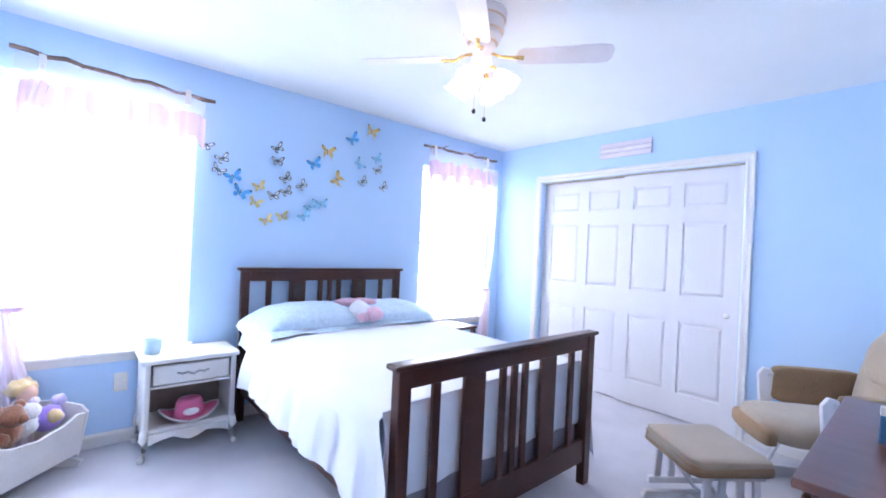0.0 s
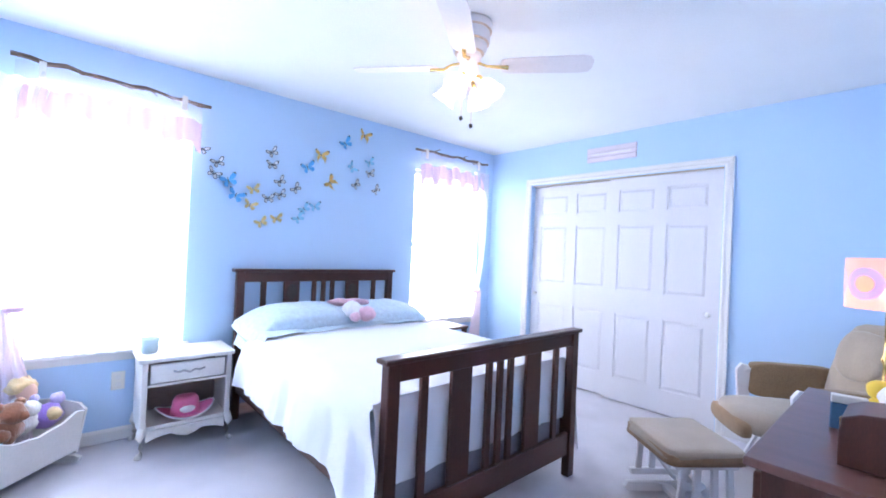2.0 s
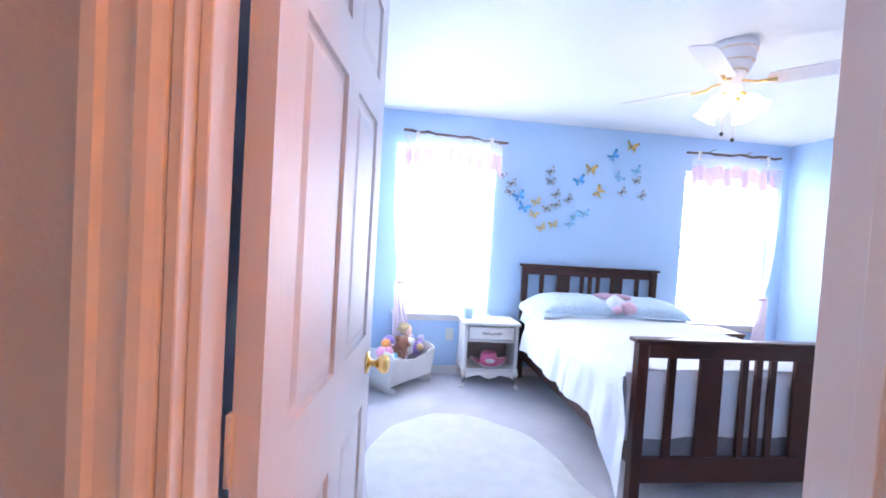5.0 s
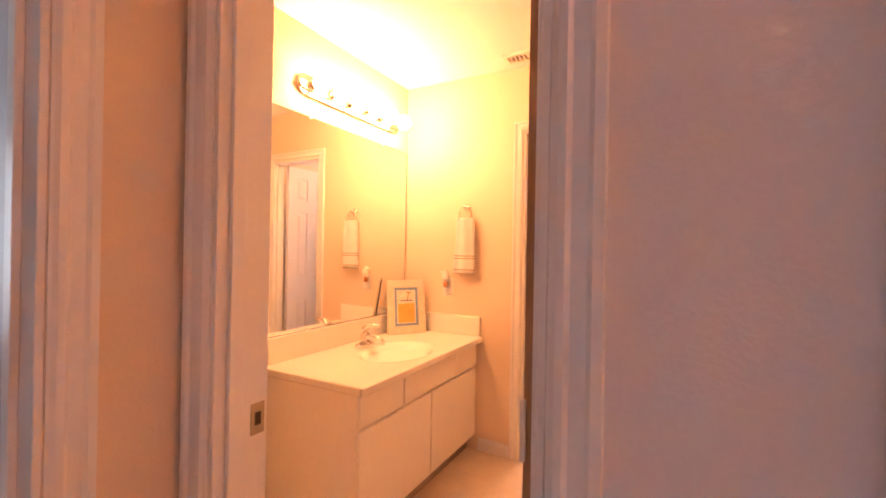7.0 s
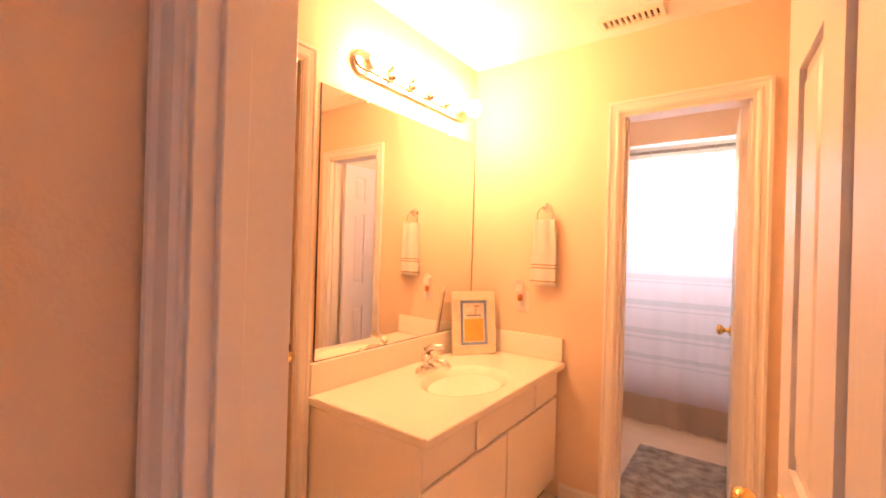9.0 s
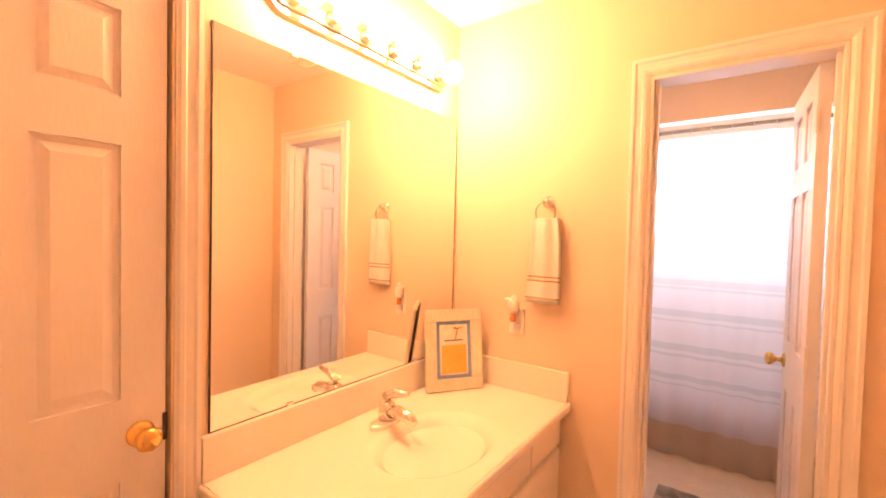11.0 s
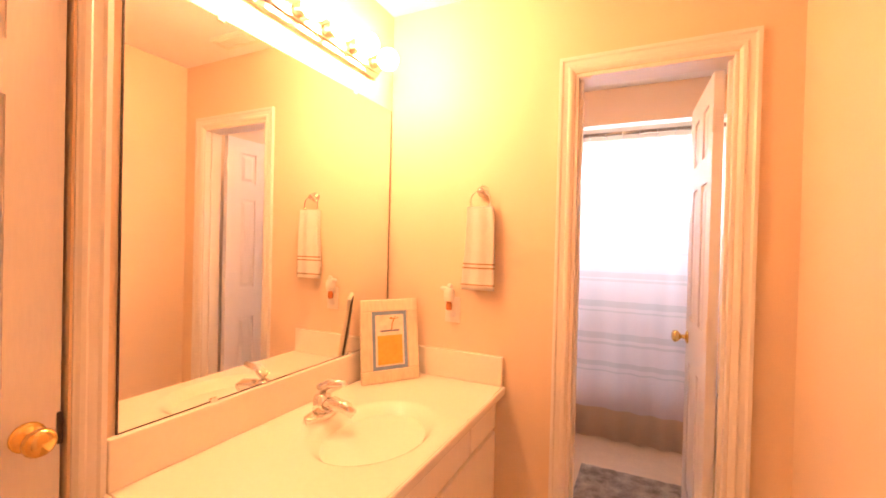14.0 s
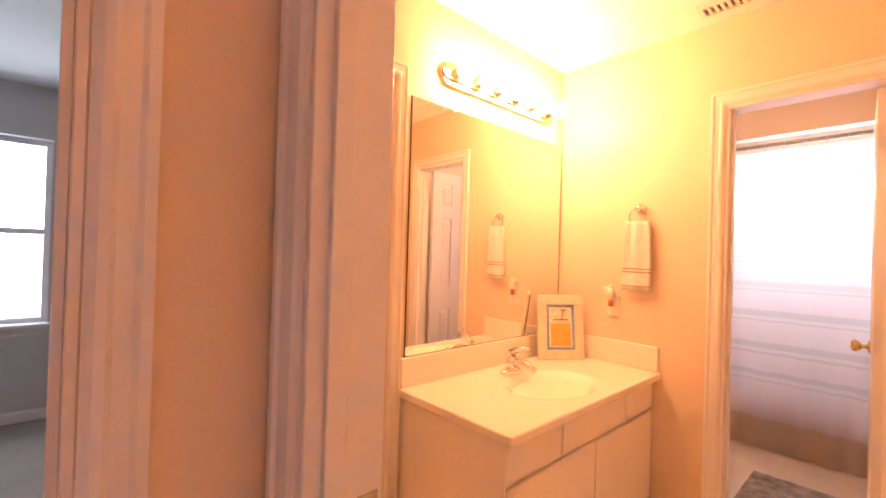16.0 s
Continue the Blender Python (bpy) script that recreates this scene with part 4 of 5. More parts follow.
part("basin_top", counter_grid(), MARBLE, ctop, smooth=True)
part("front_edge", box(VX, VX + 0.014, VY - 0.012, -0.004, VZ - 0.034, VZ + 0.001, 0.006, 3), MARBLE, ctop)
part("side_edge", box(MX + 0.004, VX, VY - 0.012, VY, VZ - 0.034, VZ + 0.001, 0.006, 3), MARBLE, ctop)
part("backsplash", box(MX + 0.001, MX + 0.021, VY - 0.004, -0.001, VZ + 0.0005, 0.862, 0.004, 2), MARBLE, ctop)
part("side_splash", box(MX + 0.022, VX, -0.021, -0.001, VZ + 0.0005, 0.862, 0.004, 2), MARBLE, ctop)
part("drain", lathe([(0.022, 0), (0.022, 0.004), (0.014, 0.006), (0.004, 0.005)], 16, Matrix.Translation((BCX - 0.01, BCY, VZ - 0.1335))), CHROME, ctop, "chrome drain", True)
faucet = thing("faucet", "chrome single-lever bathroom faucet", "faucet", pose(0.108, -0.625, VZ))
part("base_plate", prism([(-0.034 * math.cos(a), 0.082 * math.sin(a)) for a in [k * math.pi / 12 for k in range(24)]], 0.0, 0.022, bevel=0.006), CHROME, faucet, smooth=True)
part("body", lathe([(0.033, 0.02), (0.031, 0.05), (0.029, 0.075), (0.016, 0.086)], 18), CHROME, faucet, smooth=True)
part("spout", tube([(0.0, 0, 0.045), (0.05, 0, 0.058), (0.10, 0, 0.052), (0.130, 0, 0.036)], 0.022, 14, [1.2, 1.05, 0.95, 0.75]), CHROME, faucet, smooth=True)
part("lever", tube([(0.0, 0.0, 0.075), (-0.005, 0.0, 0.10), (0.03, 0.0, 0.121), (0.095, 0.0, 0.130)], 0.017, 12, [1.2, 1.15, 1.0, 0.6]), CHROME, faucet, smooth=True)
mir = thing("mirror", "large frameless wall mirror above the vanity", "mirror")
part("glass", box(MX + 0.002, MX + 0.007, -1.178, -0.020, 0.866, 1.978), MIRROR, mir)
part("edge", box(MX + 0.0015, MX + 0.0074, -1.1815, -1.1782, 0.866, 1.978), DARK, mir, "dark cut edge of the mirror")
part("edge", box(MX + 0.0015, MX + 0.0074, -0.0198, -0.0165, 0.866, 1.978), DARK, mir, "dark cut edge of the mirror")
part("edge", box(MX + 0.0015, MX + 0.0074, -1.1815, -0.0165, 0.8625, 0.8658), DARK, mir, "dark cut edge of the mirror")
for y in (-0.93, -0.30):
    part("clip", box(MX + 0.0075, MX + 0.012, y - 0.012, y + 0.012, 1.968, 1.988, 0.002, 1), PLASTIC, mir)
    part("clip", box(MX + 0.0075, MX + 0.012, y - 0.012, y + 0.012, 0.864, 0.874, 0.002, 1), CHROME, mir)

vl = thing("vanity_light", "brass strip vanity light with six bare globe bulbs", "vanity light")
LZ, LY0, LY1 = 2.13, -0.975, -0.195
capsule = [(LY1 + 0.055 * math.sin(a), LZ + 0.055 * math.cos(a)) for a in [k * math.pi / 10 for k in range(11)]] + [(LY0 - 0.055 * math.sin(a), LZ - 0.055 * math.cos(a)) for a in [k * math.pi / 10 for k in range(11)]]
YZ = Matrix(((0, 0, 1, MX), (1, 0, 0, 0), (0, 1, 0, 0), (0, 0, 0, 1)))
part("back_plate", prism(capsule, 0.002, 0.022, YZ, 0.005), CHROME, vl, "polished metal backplate")
inner = [(y, LZ + (z - LZ) * 0.55) for y, z in capsule]
part("ridge", prism(inner, 0.022, 0.034, YZ, 0.004), CHROME, vl)
for k in range(6):
    y = LY0 + 0.02 + (LY1 - LY0 - 0.04) * k / 5
    m = Matrix.Translation((MX + 0.034, y, LZ)) @ pose(0, 0, 0, 0, 90)
    part("socket", lathe([(0.026, 0), (0.024, 0.012), (0.017, 0.02), (0.016, 0.034)], 16, m), STEEL, vl, smooth=True)
    part("bulb", blob(MX + 0.112, y, LZ, 0.046, 0.046, 0.046, 0, 0, 14), BULB, vl, "lit globe bulb", True)

ring = thing("towel_ring", "chrome towel ring on the beige wall", "towel ring", pose(0.445, 0, 1.575))
part("post", lathe([(0.027, 0), (0.027, 0.006), (0.013, 0.012), (0.011, 0.03), (0.017, 0.036), (0.012, 0.043)], 16, pose(0, 0, 0, 90)), CHROME, ring, smooth=True)
part("ring", tube([(0.045 * math.sin(a), -0.036, -0.045 + 0.045 * math.cos(a)) for a in [k * math.pi / 16 for k in range(33)]], 0.004, 8), CHROME, ring, smooth=True)
tw = thing("hand_towel", "white terry hand towel with tan stripes on a ring", "towel", pose(0.447, -0.036, 1.505))


def towel_layer(d, z0, z1, w):
    def f(u, v):
        z = z0 + (z1 - z0) * v
        spread = w * (0.80 + 0.25 * v)
        return (spread * u + 0.004 * math.sin(v * 5), d - 0.008 * math.cos(u * 5.0) * (1 - 0.4 * v), z)
    return f


def towel_part(name, z0, z1, mat, d, w, grow=0.0):
    f = towel_layer(d, 0.0, -0.40, w)
    bm = bm_new()
    outer, innr = [], []
    n, mcount = 14, max(2, int(abs(z1 - z0) / 0.02))
    for j in range(mcount + 1):
        v = -(z0 + (z1 - z0) * j / mcount) / 0.40
        outer.append([bm.verts.new(Vector(f(-1 + 2 * i / n, v)) + Vector((0, -0.012 - grow, 0))) for i in range(n + 1)])
        innr.append([bm.verts.new(Vector(f(-1 + 2 * i / n, v)) + Vector((0, 0.004 + grow, 0))) for i in range(n + 1)])
    for j in range(mcount):
        for i in range(n):
            bm.faces.new((outer[j][i], outer[j][i + 1], outer[j + 1][i + 1], outer[j + 1][i]))
            bm.faces.new((innr[j][i], innr[j + 1][i], innr[j + 1][i + 1], innr[j][i + 1]))
        bm.faces.new((outer[j][0], outer[j + 1][0], innr[j + 1][0], innr[j][0]))
        bm.faces.new((outer[j][n], innr[j][n], innr[j + 1][n], outer[j + 1][n]))
    for row_o, row_i in ((outer[0], innr[0]), (outer[-1], innr[-1])):
        for i in range(n):
            bm.faces.new((row_o[i], row_i[i], row_i[i + 1], row_o[i + 1]))
    bmesh.ops.recalc_face_normals(bm, faces=list(bm.faces))
    part(name, bm, mat, tw, "tan stripe" if name == "stripe" else "", True)


towel_part("cloth", 0.0, -0.36, TOWEL, -0.004, 0.072)
towel_part("cloth", 0.0, -0.30, TOWEL, 0.014, 0.067)
for z in (-0.245, -0.262, -0.335):
    towel_part("stripe", z, z - 0.006, STRIPE, -0.004, 0.0725, 0.0015)
ol = thing("wall_outlet", "cream outlet plate on the bathroom wall", "outlet", pose(0.312, -0.001, 1.045))
part("cover", box(-0.036, 0.036, -0.006, 0, -0.058, 0.058, 0.002, 1), PLASTIC, ol)
part("socket", box(-0.016, 0.016, -0.009, -0.005, -0.036, -0.008, 0.003, 1), TRIM, ol)
af = thing("air_freshener", "white plug-in air freshener in the outlet", "air freshener", pose(0.305, -0.010, 1.09))
part("shell", blob(0, -0.022, 0.026, 0.024, 0.022, 0.030, 0.04, 3, 16, 0.7), PLASTIC, af, smooth=True)
part("dial", blob(0.002, -0.022, 0.062, 0.013, 0.013, 0.013, 0, 0, 12), PLASTIC, af, smooth=True)
part("bottle_cage", box(-0.019, 0.019, -0.036, -0.008, -0.006, 0.004, 0.004, 2), PLASTIC, af)
part("nozzle", blob(-0.024, -0.026, 0.052, 0.020, 0.012, 0.010, 0, 0, 12), PLASTIC, af, smooth=True)
part("bottle", lathe([(0.004, -0.046), (0.013, -0.043), (0.014, -0.020), (0.010, -0.007)], 12, Matrix.Translation((0, -0.022, 0))), material("amber_oil", (0.55, 0.20, 0.08), 0.1, 0, 0.05), af, "", True)

# framed picture leaning in the corner
PW, PH = 0.268, 0.355
pf = thing("picture_frame", "whitewashed wooden frame with a beach print leaning in the corner", "picture frame", pose(0.108, -0.192, VZ + 0.002, -8, 0, 55))
FRAMEWOOD = material("whitewashed_wood", (0.74, 0.66, 0.52), 0.6, 0, 0.10, 9, 0.2, 70, stretch=(1, 1, 0.3))
bw = 0.052
for n, x0, x1, z0, z1 in (("rail", -PW / 2, PW / 2, 0, bw), ("rail", -PW / 2, PW / 2, PH - bw, PH), ("stile", -PW / 2, -PW / 2 + bw, bw, PH - bw), ("stile", PW / 2 - bw, PW / 2, bw, PH - bw)):
    part(n, box(x0, x1, -0.014, 0.004, z0, z1, 0.003, 1), FRAMEWOOD, pf)


def flat(x0, x1, z0, z1, d, name, colour, label):
    part(name, box(x0, x1, -d, -d + 0.001, z0, z1), bpy.data.materials.get("print_" + name) or material("print_" + name, colour, 0.5, 0, 0.08, 30, 0.02), pf, label)


flat(-PW / 2 + bw - 0.004, PW / 2 - bw + 0.004, bw - 0.004, PH - bw + 0.004, 0.006, "blue_border", (0.20, 0.32, 0.55), "blue painted border")
flat(-PW / 2 + bw + 0.016, PW / 2 - bw - 0.016, bw + 0.016, PH - bw - 0.016, 0.0075, "paper", (0.78, 0.70, 0.60), "pale sky of the print")
flat(-PW / 2 + bw + 0.024, PW / 2 - bw - 0.024, bw + 0.022, PH - bw - 0.105, 0.009, "sand", (0.78, 0.42, 0.10), "orange sand of the print")
flat(-0.045, 0.045, PH - bw - 0.088, PH - bw - 0.082, 0.009, "horizon", (0.12, 0.12, 0.25), "dark horizon strokes")
part("palm", tube([(0.008, -0.010, PH - bw - 0.082), (0.012, -0.010, PH - bw - 0.055), (0.020, -0.010, PH - bw - 0.035)], 0.0022, 6), material("print_palm", (0.45, 0.22, 0.06), 0.6), pf, "small painted palm")
for a in (0.3, 1.2, 2.4, 3.0):
    part("palm_frond", tube([(0.020, -0.010, PH - bw - 0.035), (0.020 + 0.022 * math.cos(a), -0.010, PH - bw - 0.033 + 0.010 * math.sin(a))], 0.002, 5), bpy.data.materials["print_palm"], pf)
part("back_board", box(-PW / 2 + 0.012, PW / 2 - 0.012, 0.0042, 0.008, 0.012, PH - 0.012, 0.001, 1), DARK, pf, "dark backing board")
part("easel_back", box(-0.03, 0.03, 0.012, 0.016, 0.05, PH - 0.06, 0.001, 1), FRAMEWOOD, pf, "easel strut")
vent = thing("ceiling_vent", "white louvred bathroom ceiling vent", "vent", pose(0.89, -0.16, H - 0.018))
bm = bm_new()
for x0, x1, y0, y1 in ((-0.14, 0.14, -0.055, -0.035), (-0.14, 0.14, 0.035, 0.055), (-0.14, -0.12, -0.035, 0.035), (0.12, 0.14, -0.035, 0.035)):
    add_box(bm, x0, x1, y0, y1, 0, 0.018)
part("frame", bm, PLASTIC, vent)
# thin dark plate in place of a duct, its shade put into the colour
part("backing", box(-0.12, 0.12, -0.035, 0.035, 0.014, 0.0175), DARK, vent, "dark plate standing for the shade of the duct")
for k in range(9):
    part("slat", box(-0.105 + k * 0.025, -0.093 + k * 0.025, -0.035, 0.035, 0.002, 0.012), PLASTIC, vent)

# --- toilet room ---
tub = thing("bathtub", "white bathtub behind the shower curtain", "bathtub")
bm = bm_new()
add_box(bm, 0.224, BE - 0.003, 1.46, 1.54, 0, 0.40), add_box(bm, 0.224, BE - 0.003, 2.10, 2.178, 0, 0.40)
add_box(bm, 0.224, 0.32, 1.54, 2.10, 0, 0.40), add_box(bm, BE - 0.10, BE - 0.003, 1.54, 2.10, 0, 0.40), add_box(bm, 0.32, BE - 0.10, 1.54, 2.10, 0, 0.08)
part("shell", bm, PORCELAIN, tub)
sc = thing("shower_curtain", "white shower curtain with grey horizontal stripes and a tan hem", "shower curtain")
CURT = sheer("shower_curtain_cloth", (0.86, 0.81, 0.90), 0.08, 40)
CURTGREY = sheer("shower_curtain_stripe", (0.68, 0.67, 0.74), 0.04, 40)
CURTTAN = sheer("shower_curtain_hem", (0.76, 0.63, 0.54), 0.04, 40)


def sc_at(u, v):
    amp = 0.009 + 0.008 * (1 - min(v, 1.0))
    return (0.235 + 1.29 * u, 1.40 + amp * math.sin(u * 46 + 1.5 * math.sin(u * 9)) + 0.02 * v, v)


BANDS = [(2.1, 1.41, 0), (1.41, 1.393, 1), (1.393, 1.32, 0), (1.32, 1.304, 1), (1.304, 1.175, 0), (1.175, 1.136, 1), (1.136, 1.124, 0), (1.124, 1.108, 1), (1.108, 0.973, 0), (0.973, 0.929, 1), (0.929, 0.906, 0), (0.906, 0.895, 1), (0.895, 0.749, 0), (0.749, 0.705, 1), (0.705, 0.682, 0), (0.682, 0.665, 1), (0.665, 0.548, 0), (0.548, 0.514, 1), (0.514, 0.486, 0), (0.486, 0.475, 1), (0.475, 0.22, 0), (0.22, 0.012, 2)]
for a, b, kind in BANDS:
    part(("cloth", "stripe", "hem")[kind], cloth_sheet(0, 1, a, b, 110, max(1, int((a - b) / 0.12)), sc_at), (CURT, CURTGREY, CURTTAN)[kind], sc, ("", "grey woven stripe", "tan hem band")[kind], True)
rod = thing("shower_rod", "dark metal shower curtain rod with rings", "curtain rod")
part("rod", tube([(0.222, 1.40, 2.135), (BE - 0.002, 1.40, 2.135)], 0.013, 12), STEEL, rod, smooth=True)
for k in range(12):
    x = 0.29 + k * 0.107
    part("ring", tube([(x, 1.40 + 0.021 * math.sin(a), 2.121 + 0.026 * math.cos(a)) for a in [j * math.pi / 8 for j in range(17)]], 0.0022, 5), CHROME, rod)
wc = thing("toilet", "white porcelain toilet beside the wall", "toilet", pose(0.235, 0.46, 0))
part("tank", box(0.0, 0.19, -0.23, 0.23, 0.38, 0.74, 0.02, 3), PORCELAIN, wc)
part("tank_lid", box(-0.005, 0.205, -0.24, 0.24, 0.741, 0.775, 0.01, 2), PORCELAIN, wc)
part("bowl", lathe([(0.11, 0), (0.10, 0.10), (0.12, 0.22), (0.18, 0.34), (0.19, 0.385)], 24, Matrix.Translation((0.30, 0, 0)) @ Matrix.Diagonal((1.08, 0.92, 1, 1))), PORCELAIN, wc, smooth=True)
part("seat", lathe([(0.19, 0.386), (0.198, 0.392), (0.198, 0.41), (0.18, 0.418), (0.004, 0.420)], 24, Matrix.Translation((0.30, 0, 0)) @ Matrix.Diagonal((1.08, 0.92, 1, 1))), PLASTIC, wc, smooth=True)
mat_ob = thing("bath_mat", "grey patterned bath mat on the vinyl floor", "bath mat")
MATGREY = material("grey_patterned_mat", (0.34, 0.31, 0.28), 1.0, 0, 0.45, 14, 0.8, 200)


def mat_at(u, v):
    return (0.77 + 0.58 * u, 0.13 + 0.86 * v, 0.012 + 0.004 * noise.noise(Vector((u * 12, v * 14, 0))) - 0.009 * max(abs(2 * u - 1), abs(2 * v - 1)) ** 14)


part("mat_cloth", cloth_sheet(0, 1, 0, 1, 40, 50, mat_at), MATGREY, mat_ob, smooth=True)

# --- ceiling fan ---
fan = thing("ceiling_fan", "white four-blade ceiling fan with a lit lamp kit", "ceiling fan", pose(3.85, -0.305, 0))
part("motor", lathe([(0.1088, 2.44), (0.1126, 2.425), (0.1075, 2.4), (0.0998, 2.395), (0.1024, 2.345), (0.087, 2.335), (0.0896, 2.325), (0.0845, 2.3), (0.0614, 2.285), (0.064, 2.275), (0.0589, 2.25), (0.0435, 2.235), (0.0512, 2.215), (0.0512, 2.17), (0.0282, 2.16)], 28), FANWHITE, fan, "ribbed white motor housing", True)
for z, r in ((2.398, 0.108), (2.338, 0.096), (2.288, 0.073)):
    part("band", lathe([(r, z - 0.003), (r + 0.002, z), (r, z + 0.003)], 28), PALEBRASS, fan, "thin brass band", True)
for k in range(4):
    a = -51.5 + 90 * k
    turned = pose(0, 0, 2.222, 0, 0, a)
    outline = [(0.17, -0.045), (0.20, -0.058), (0.55, -0.066), (0.590, -0.058), (0.605, -0.03), (0.605, 0.03), (0.590, 0.058), (0.55, 0.066), (0.20, 0.058), (0.17, 0.045), (0.158, 0.0)]
    blade = part("blade", prism(outline, -0.003, 0.003, turned @ pose(0, 0, 0, -12), 0.0015), FANWHITE, fan, "white fan blade")
    part("blade_iron", tube([turned @ Vector((0.045, 0, 0.02)), turned @ Vector((0.09, 0.012, 0.008)), turned @ Vector((0.13, -0.008, -0.006)), turned @ Vector((0.20, 0, -0.008))], 0.008, 8, [1, 0.8, 1, 1.4]), BRASS, blade, "curled brass blade bracket", True)
SHADE = sheer("frosted_glass_shade", (0.95, 0.90, 0.88), 0.12)
for k in range(4):
    a = radians(20 + 90 * k)
    c, s = math.cos(a), math.sin(a)
    arm = part("lamp_arm", tube([(0.03 * c, 0.03 * s, 2.175), (0.065 * c, 0.065 * s, 2.165), (0.085 * c, 0.085 * s, 2.14)], 0.008, 8), BRASS, fan, "", True)
    m = Matrix.Translation((0.085 * c, 0.085 * s, 2.14)) @ Vector((c * 0.75, s * 0.75, -1)).to_track_quat("Z", "Y").to_matrix().to_4x4()
    bm = bm_new()
    prof = [(0.018, 0.0), (0.030, 0.015), (0.042, 0.045), (0.048, 0.075), (0.060, 0.095)]
    rings = [[bm.verts.new(m @ Vector(((r + (0.004 * math.cos(6 * q) if i == 4 else 0)) * math.cos(q), (r + (0.004 * math.cos(6 * q) if i == 4 else 0)) * math.sin(q), z))) for q in [j * math.pi / 12 for j in range(24)]] for i, (r, z) in enumerate(prof)]
    for r0, r1 in zip(rings, rings[1:]):
        for j in range(24):
            bm.faces.new((r0[j], r0[(j + 1) % 24], r1[(j + 1) % 24], r1[j]))
    part("glass_shade", bm, SHADE, arm, "frosted bell shade", True)
    q = m @ Vector((0, 0, 0.055))
    part("bulb", blob(q.x, q.y, q.z, 0.022, 0.022, 0.026, 0, 0, 12), FANBULB, arm, "lit bulb", True)
for dx, dy, z in ((-0.03, 0.01, 1.965), (0.012, -0.02, 1.93)):
    ch = part("pull_chain", tube([(dx, dy, 2.17), (dx, dy, z)], 0.0016, 5), BRASS, fan)
    part("chain_bob", blob(dx, dy, z - 0.008, 0.010, 0.010, 0.012, 0, 0, 12), DARK, ch, "dark wooden bob", True)

# --- paper butterflies on the wall ---
BUTTER = {
    "black_white": [(3.041, 1.922, 20), (3.147, 1.845, -25), (3.123, 1.764, 30), (3.522, 1.988, -35), (3.526, 1.892, -5), (3.591, 1.772, -40), (3.599, 1.67, -30), (3.507, 1.63, -10), (3.719, 1.733, -50), (4.258, 1.84, -45), (4.399, 1.96, -20), (4.469, 1.818, -50)],
    "bright_blue": [(3.222, 1.729, -25), (3.275, 1.626, 20), (3.811, 1.92, -25), (4.142, 2.183, -40)],
    "sky_blue": [(4.214, 1.984, 50), (4.389, 2.059, -30), (3.796, 1.578, -40), (3.887, 1.606, -15), (3.75, 1.499, -40)],
    "golden": [(4.328, 2.292, 10), (3.923, 2.04, 0), (4.014, 1.824, -60)],
    "pale_yellow": [(3.397, 1.686, -20), (3.378, 1.566, 15), (3.462, 1.442, -30), (3.576, 1.481, -15)],
}
BCOL = {"black_white": ((0.62, 0.66, 0.72), 0.052, 0), "bright_blue": ((0.10, 0.40, 0.85), 0.068, 0), "sky_blue": ((0.25, 0.56, 0.88), 0.058, 0), "golden": ((0.70, 0.47, 0.16), 0.068, 1), "pale_yellow": ((0.66, 0.52, 0.24), 0.054, 0)}
INK = material("black_paper_ink", (0.05, 0.055, 0.075), 0.6, 0, 0.1)
XZ = Matrix(((1, 0, 0, 0), (0, 0, 1, 0), (0, 1, 0, 0), (0, 0, 0, 1)))
for kind, spots in BUTTER.items():
    colour, size, tails = BCOL[kind]
    paper = material("paper_" + kind, colour, 0.7, 0, 0.18, 30, 0.05)
    word = kind.replace("_", " and ") if kind == "black_white" else kind.replace("_", " ")
    upper = [(0.04, 0.0), (0.30, 0.34), (0.72, 0.62), (1.0, 0.60), (1.02, 0.38), (0.82, 0.10), (0.45, -0.04)]
    lower = [(0.04, 0.0), (0.45, -0.06), (0.74, -0.22), (0.70, -0.52), (0.42, -0.66), (0.16, -0.36)]
    if tails:
        lower = [(0.04, 0.0), (0.45, -0.06), (0.70, -0.26), (0.62, -0.58), (0.52, -1.05), (0.44, -0.66), (0.16, -0.36)]
    for x, z, turn in spots:
        b = thing("butterfly", word + " paper butterfly decoration stuck on the blue wall", "butterfly", pose(x, WN - 0.006, z, 0, turn, 0), group="paper butterflies")
        for s in (-1, 1):
            lift = pose(0, 0, 0, 0, 0, s * -24)
            for n, shape in (("forewing", upper), ("hindwing", lower)):
                if kind == "black_white":
                    mid = (sum(p[0] for p in shape) / len(shape), sum(p[1] for p in shape) / len(shape))
                    rim = [(s * px * size, pz * size) for px, pz in shape]
                    w = part(n, prism(rim, -0.0008, 0.0, lift @ XZ), INK, b, "black wing with pale cells")
                    cell = [(s * (mid[0] + (px - mid[0]) * 0.66) * size, (mid[1] + (pz - mid[1]) * 0.66) * size) for px, pz in shape]
                    part("cell", prism(cell, -0.0016, -0.0009, lift @ XZ), paper, w)
                else:
                    w = part(n, prism([(s * px * size, pz * size) for px, pz in shape], -0.0008, 0.0, lift @ XZ), paper, b)
                    if n == "forewing" and kind != "pale_yellow":
                        tip = [(s * px * size, pz * size) for px, pz in ((0.74, 0.60), (1.0, 0.60), (1.02, 0.40), (0.92, 0.42))]
                        part("wing_tip", prism(tip, -0.0016, -0.0009, lift @ XZ), INK, w)
        part("body", blob(0, -0.003, -0.02 * size, size * 0.045, size * 0.045, size * 0.36, 0, 0, 8), INK, b, "dark body", True)

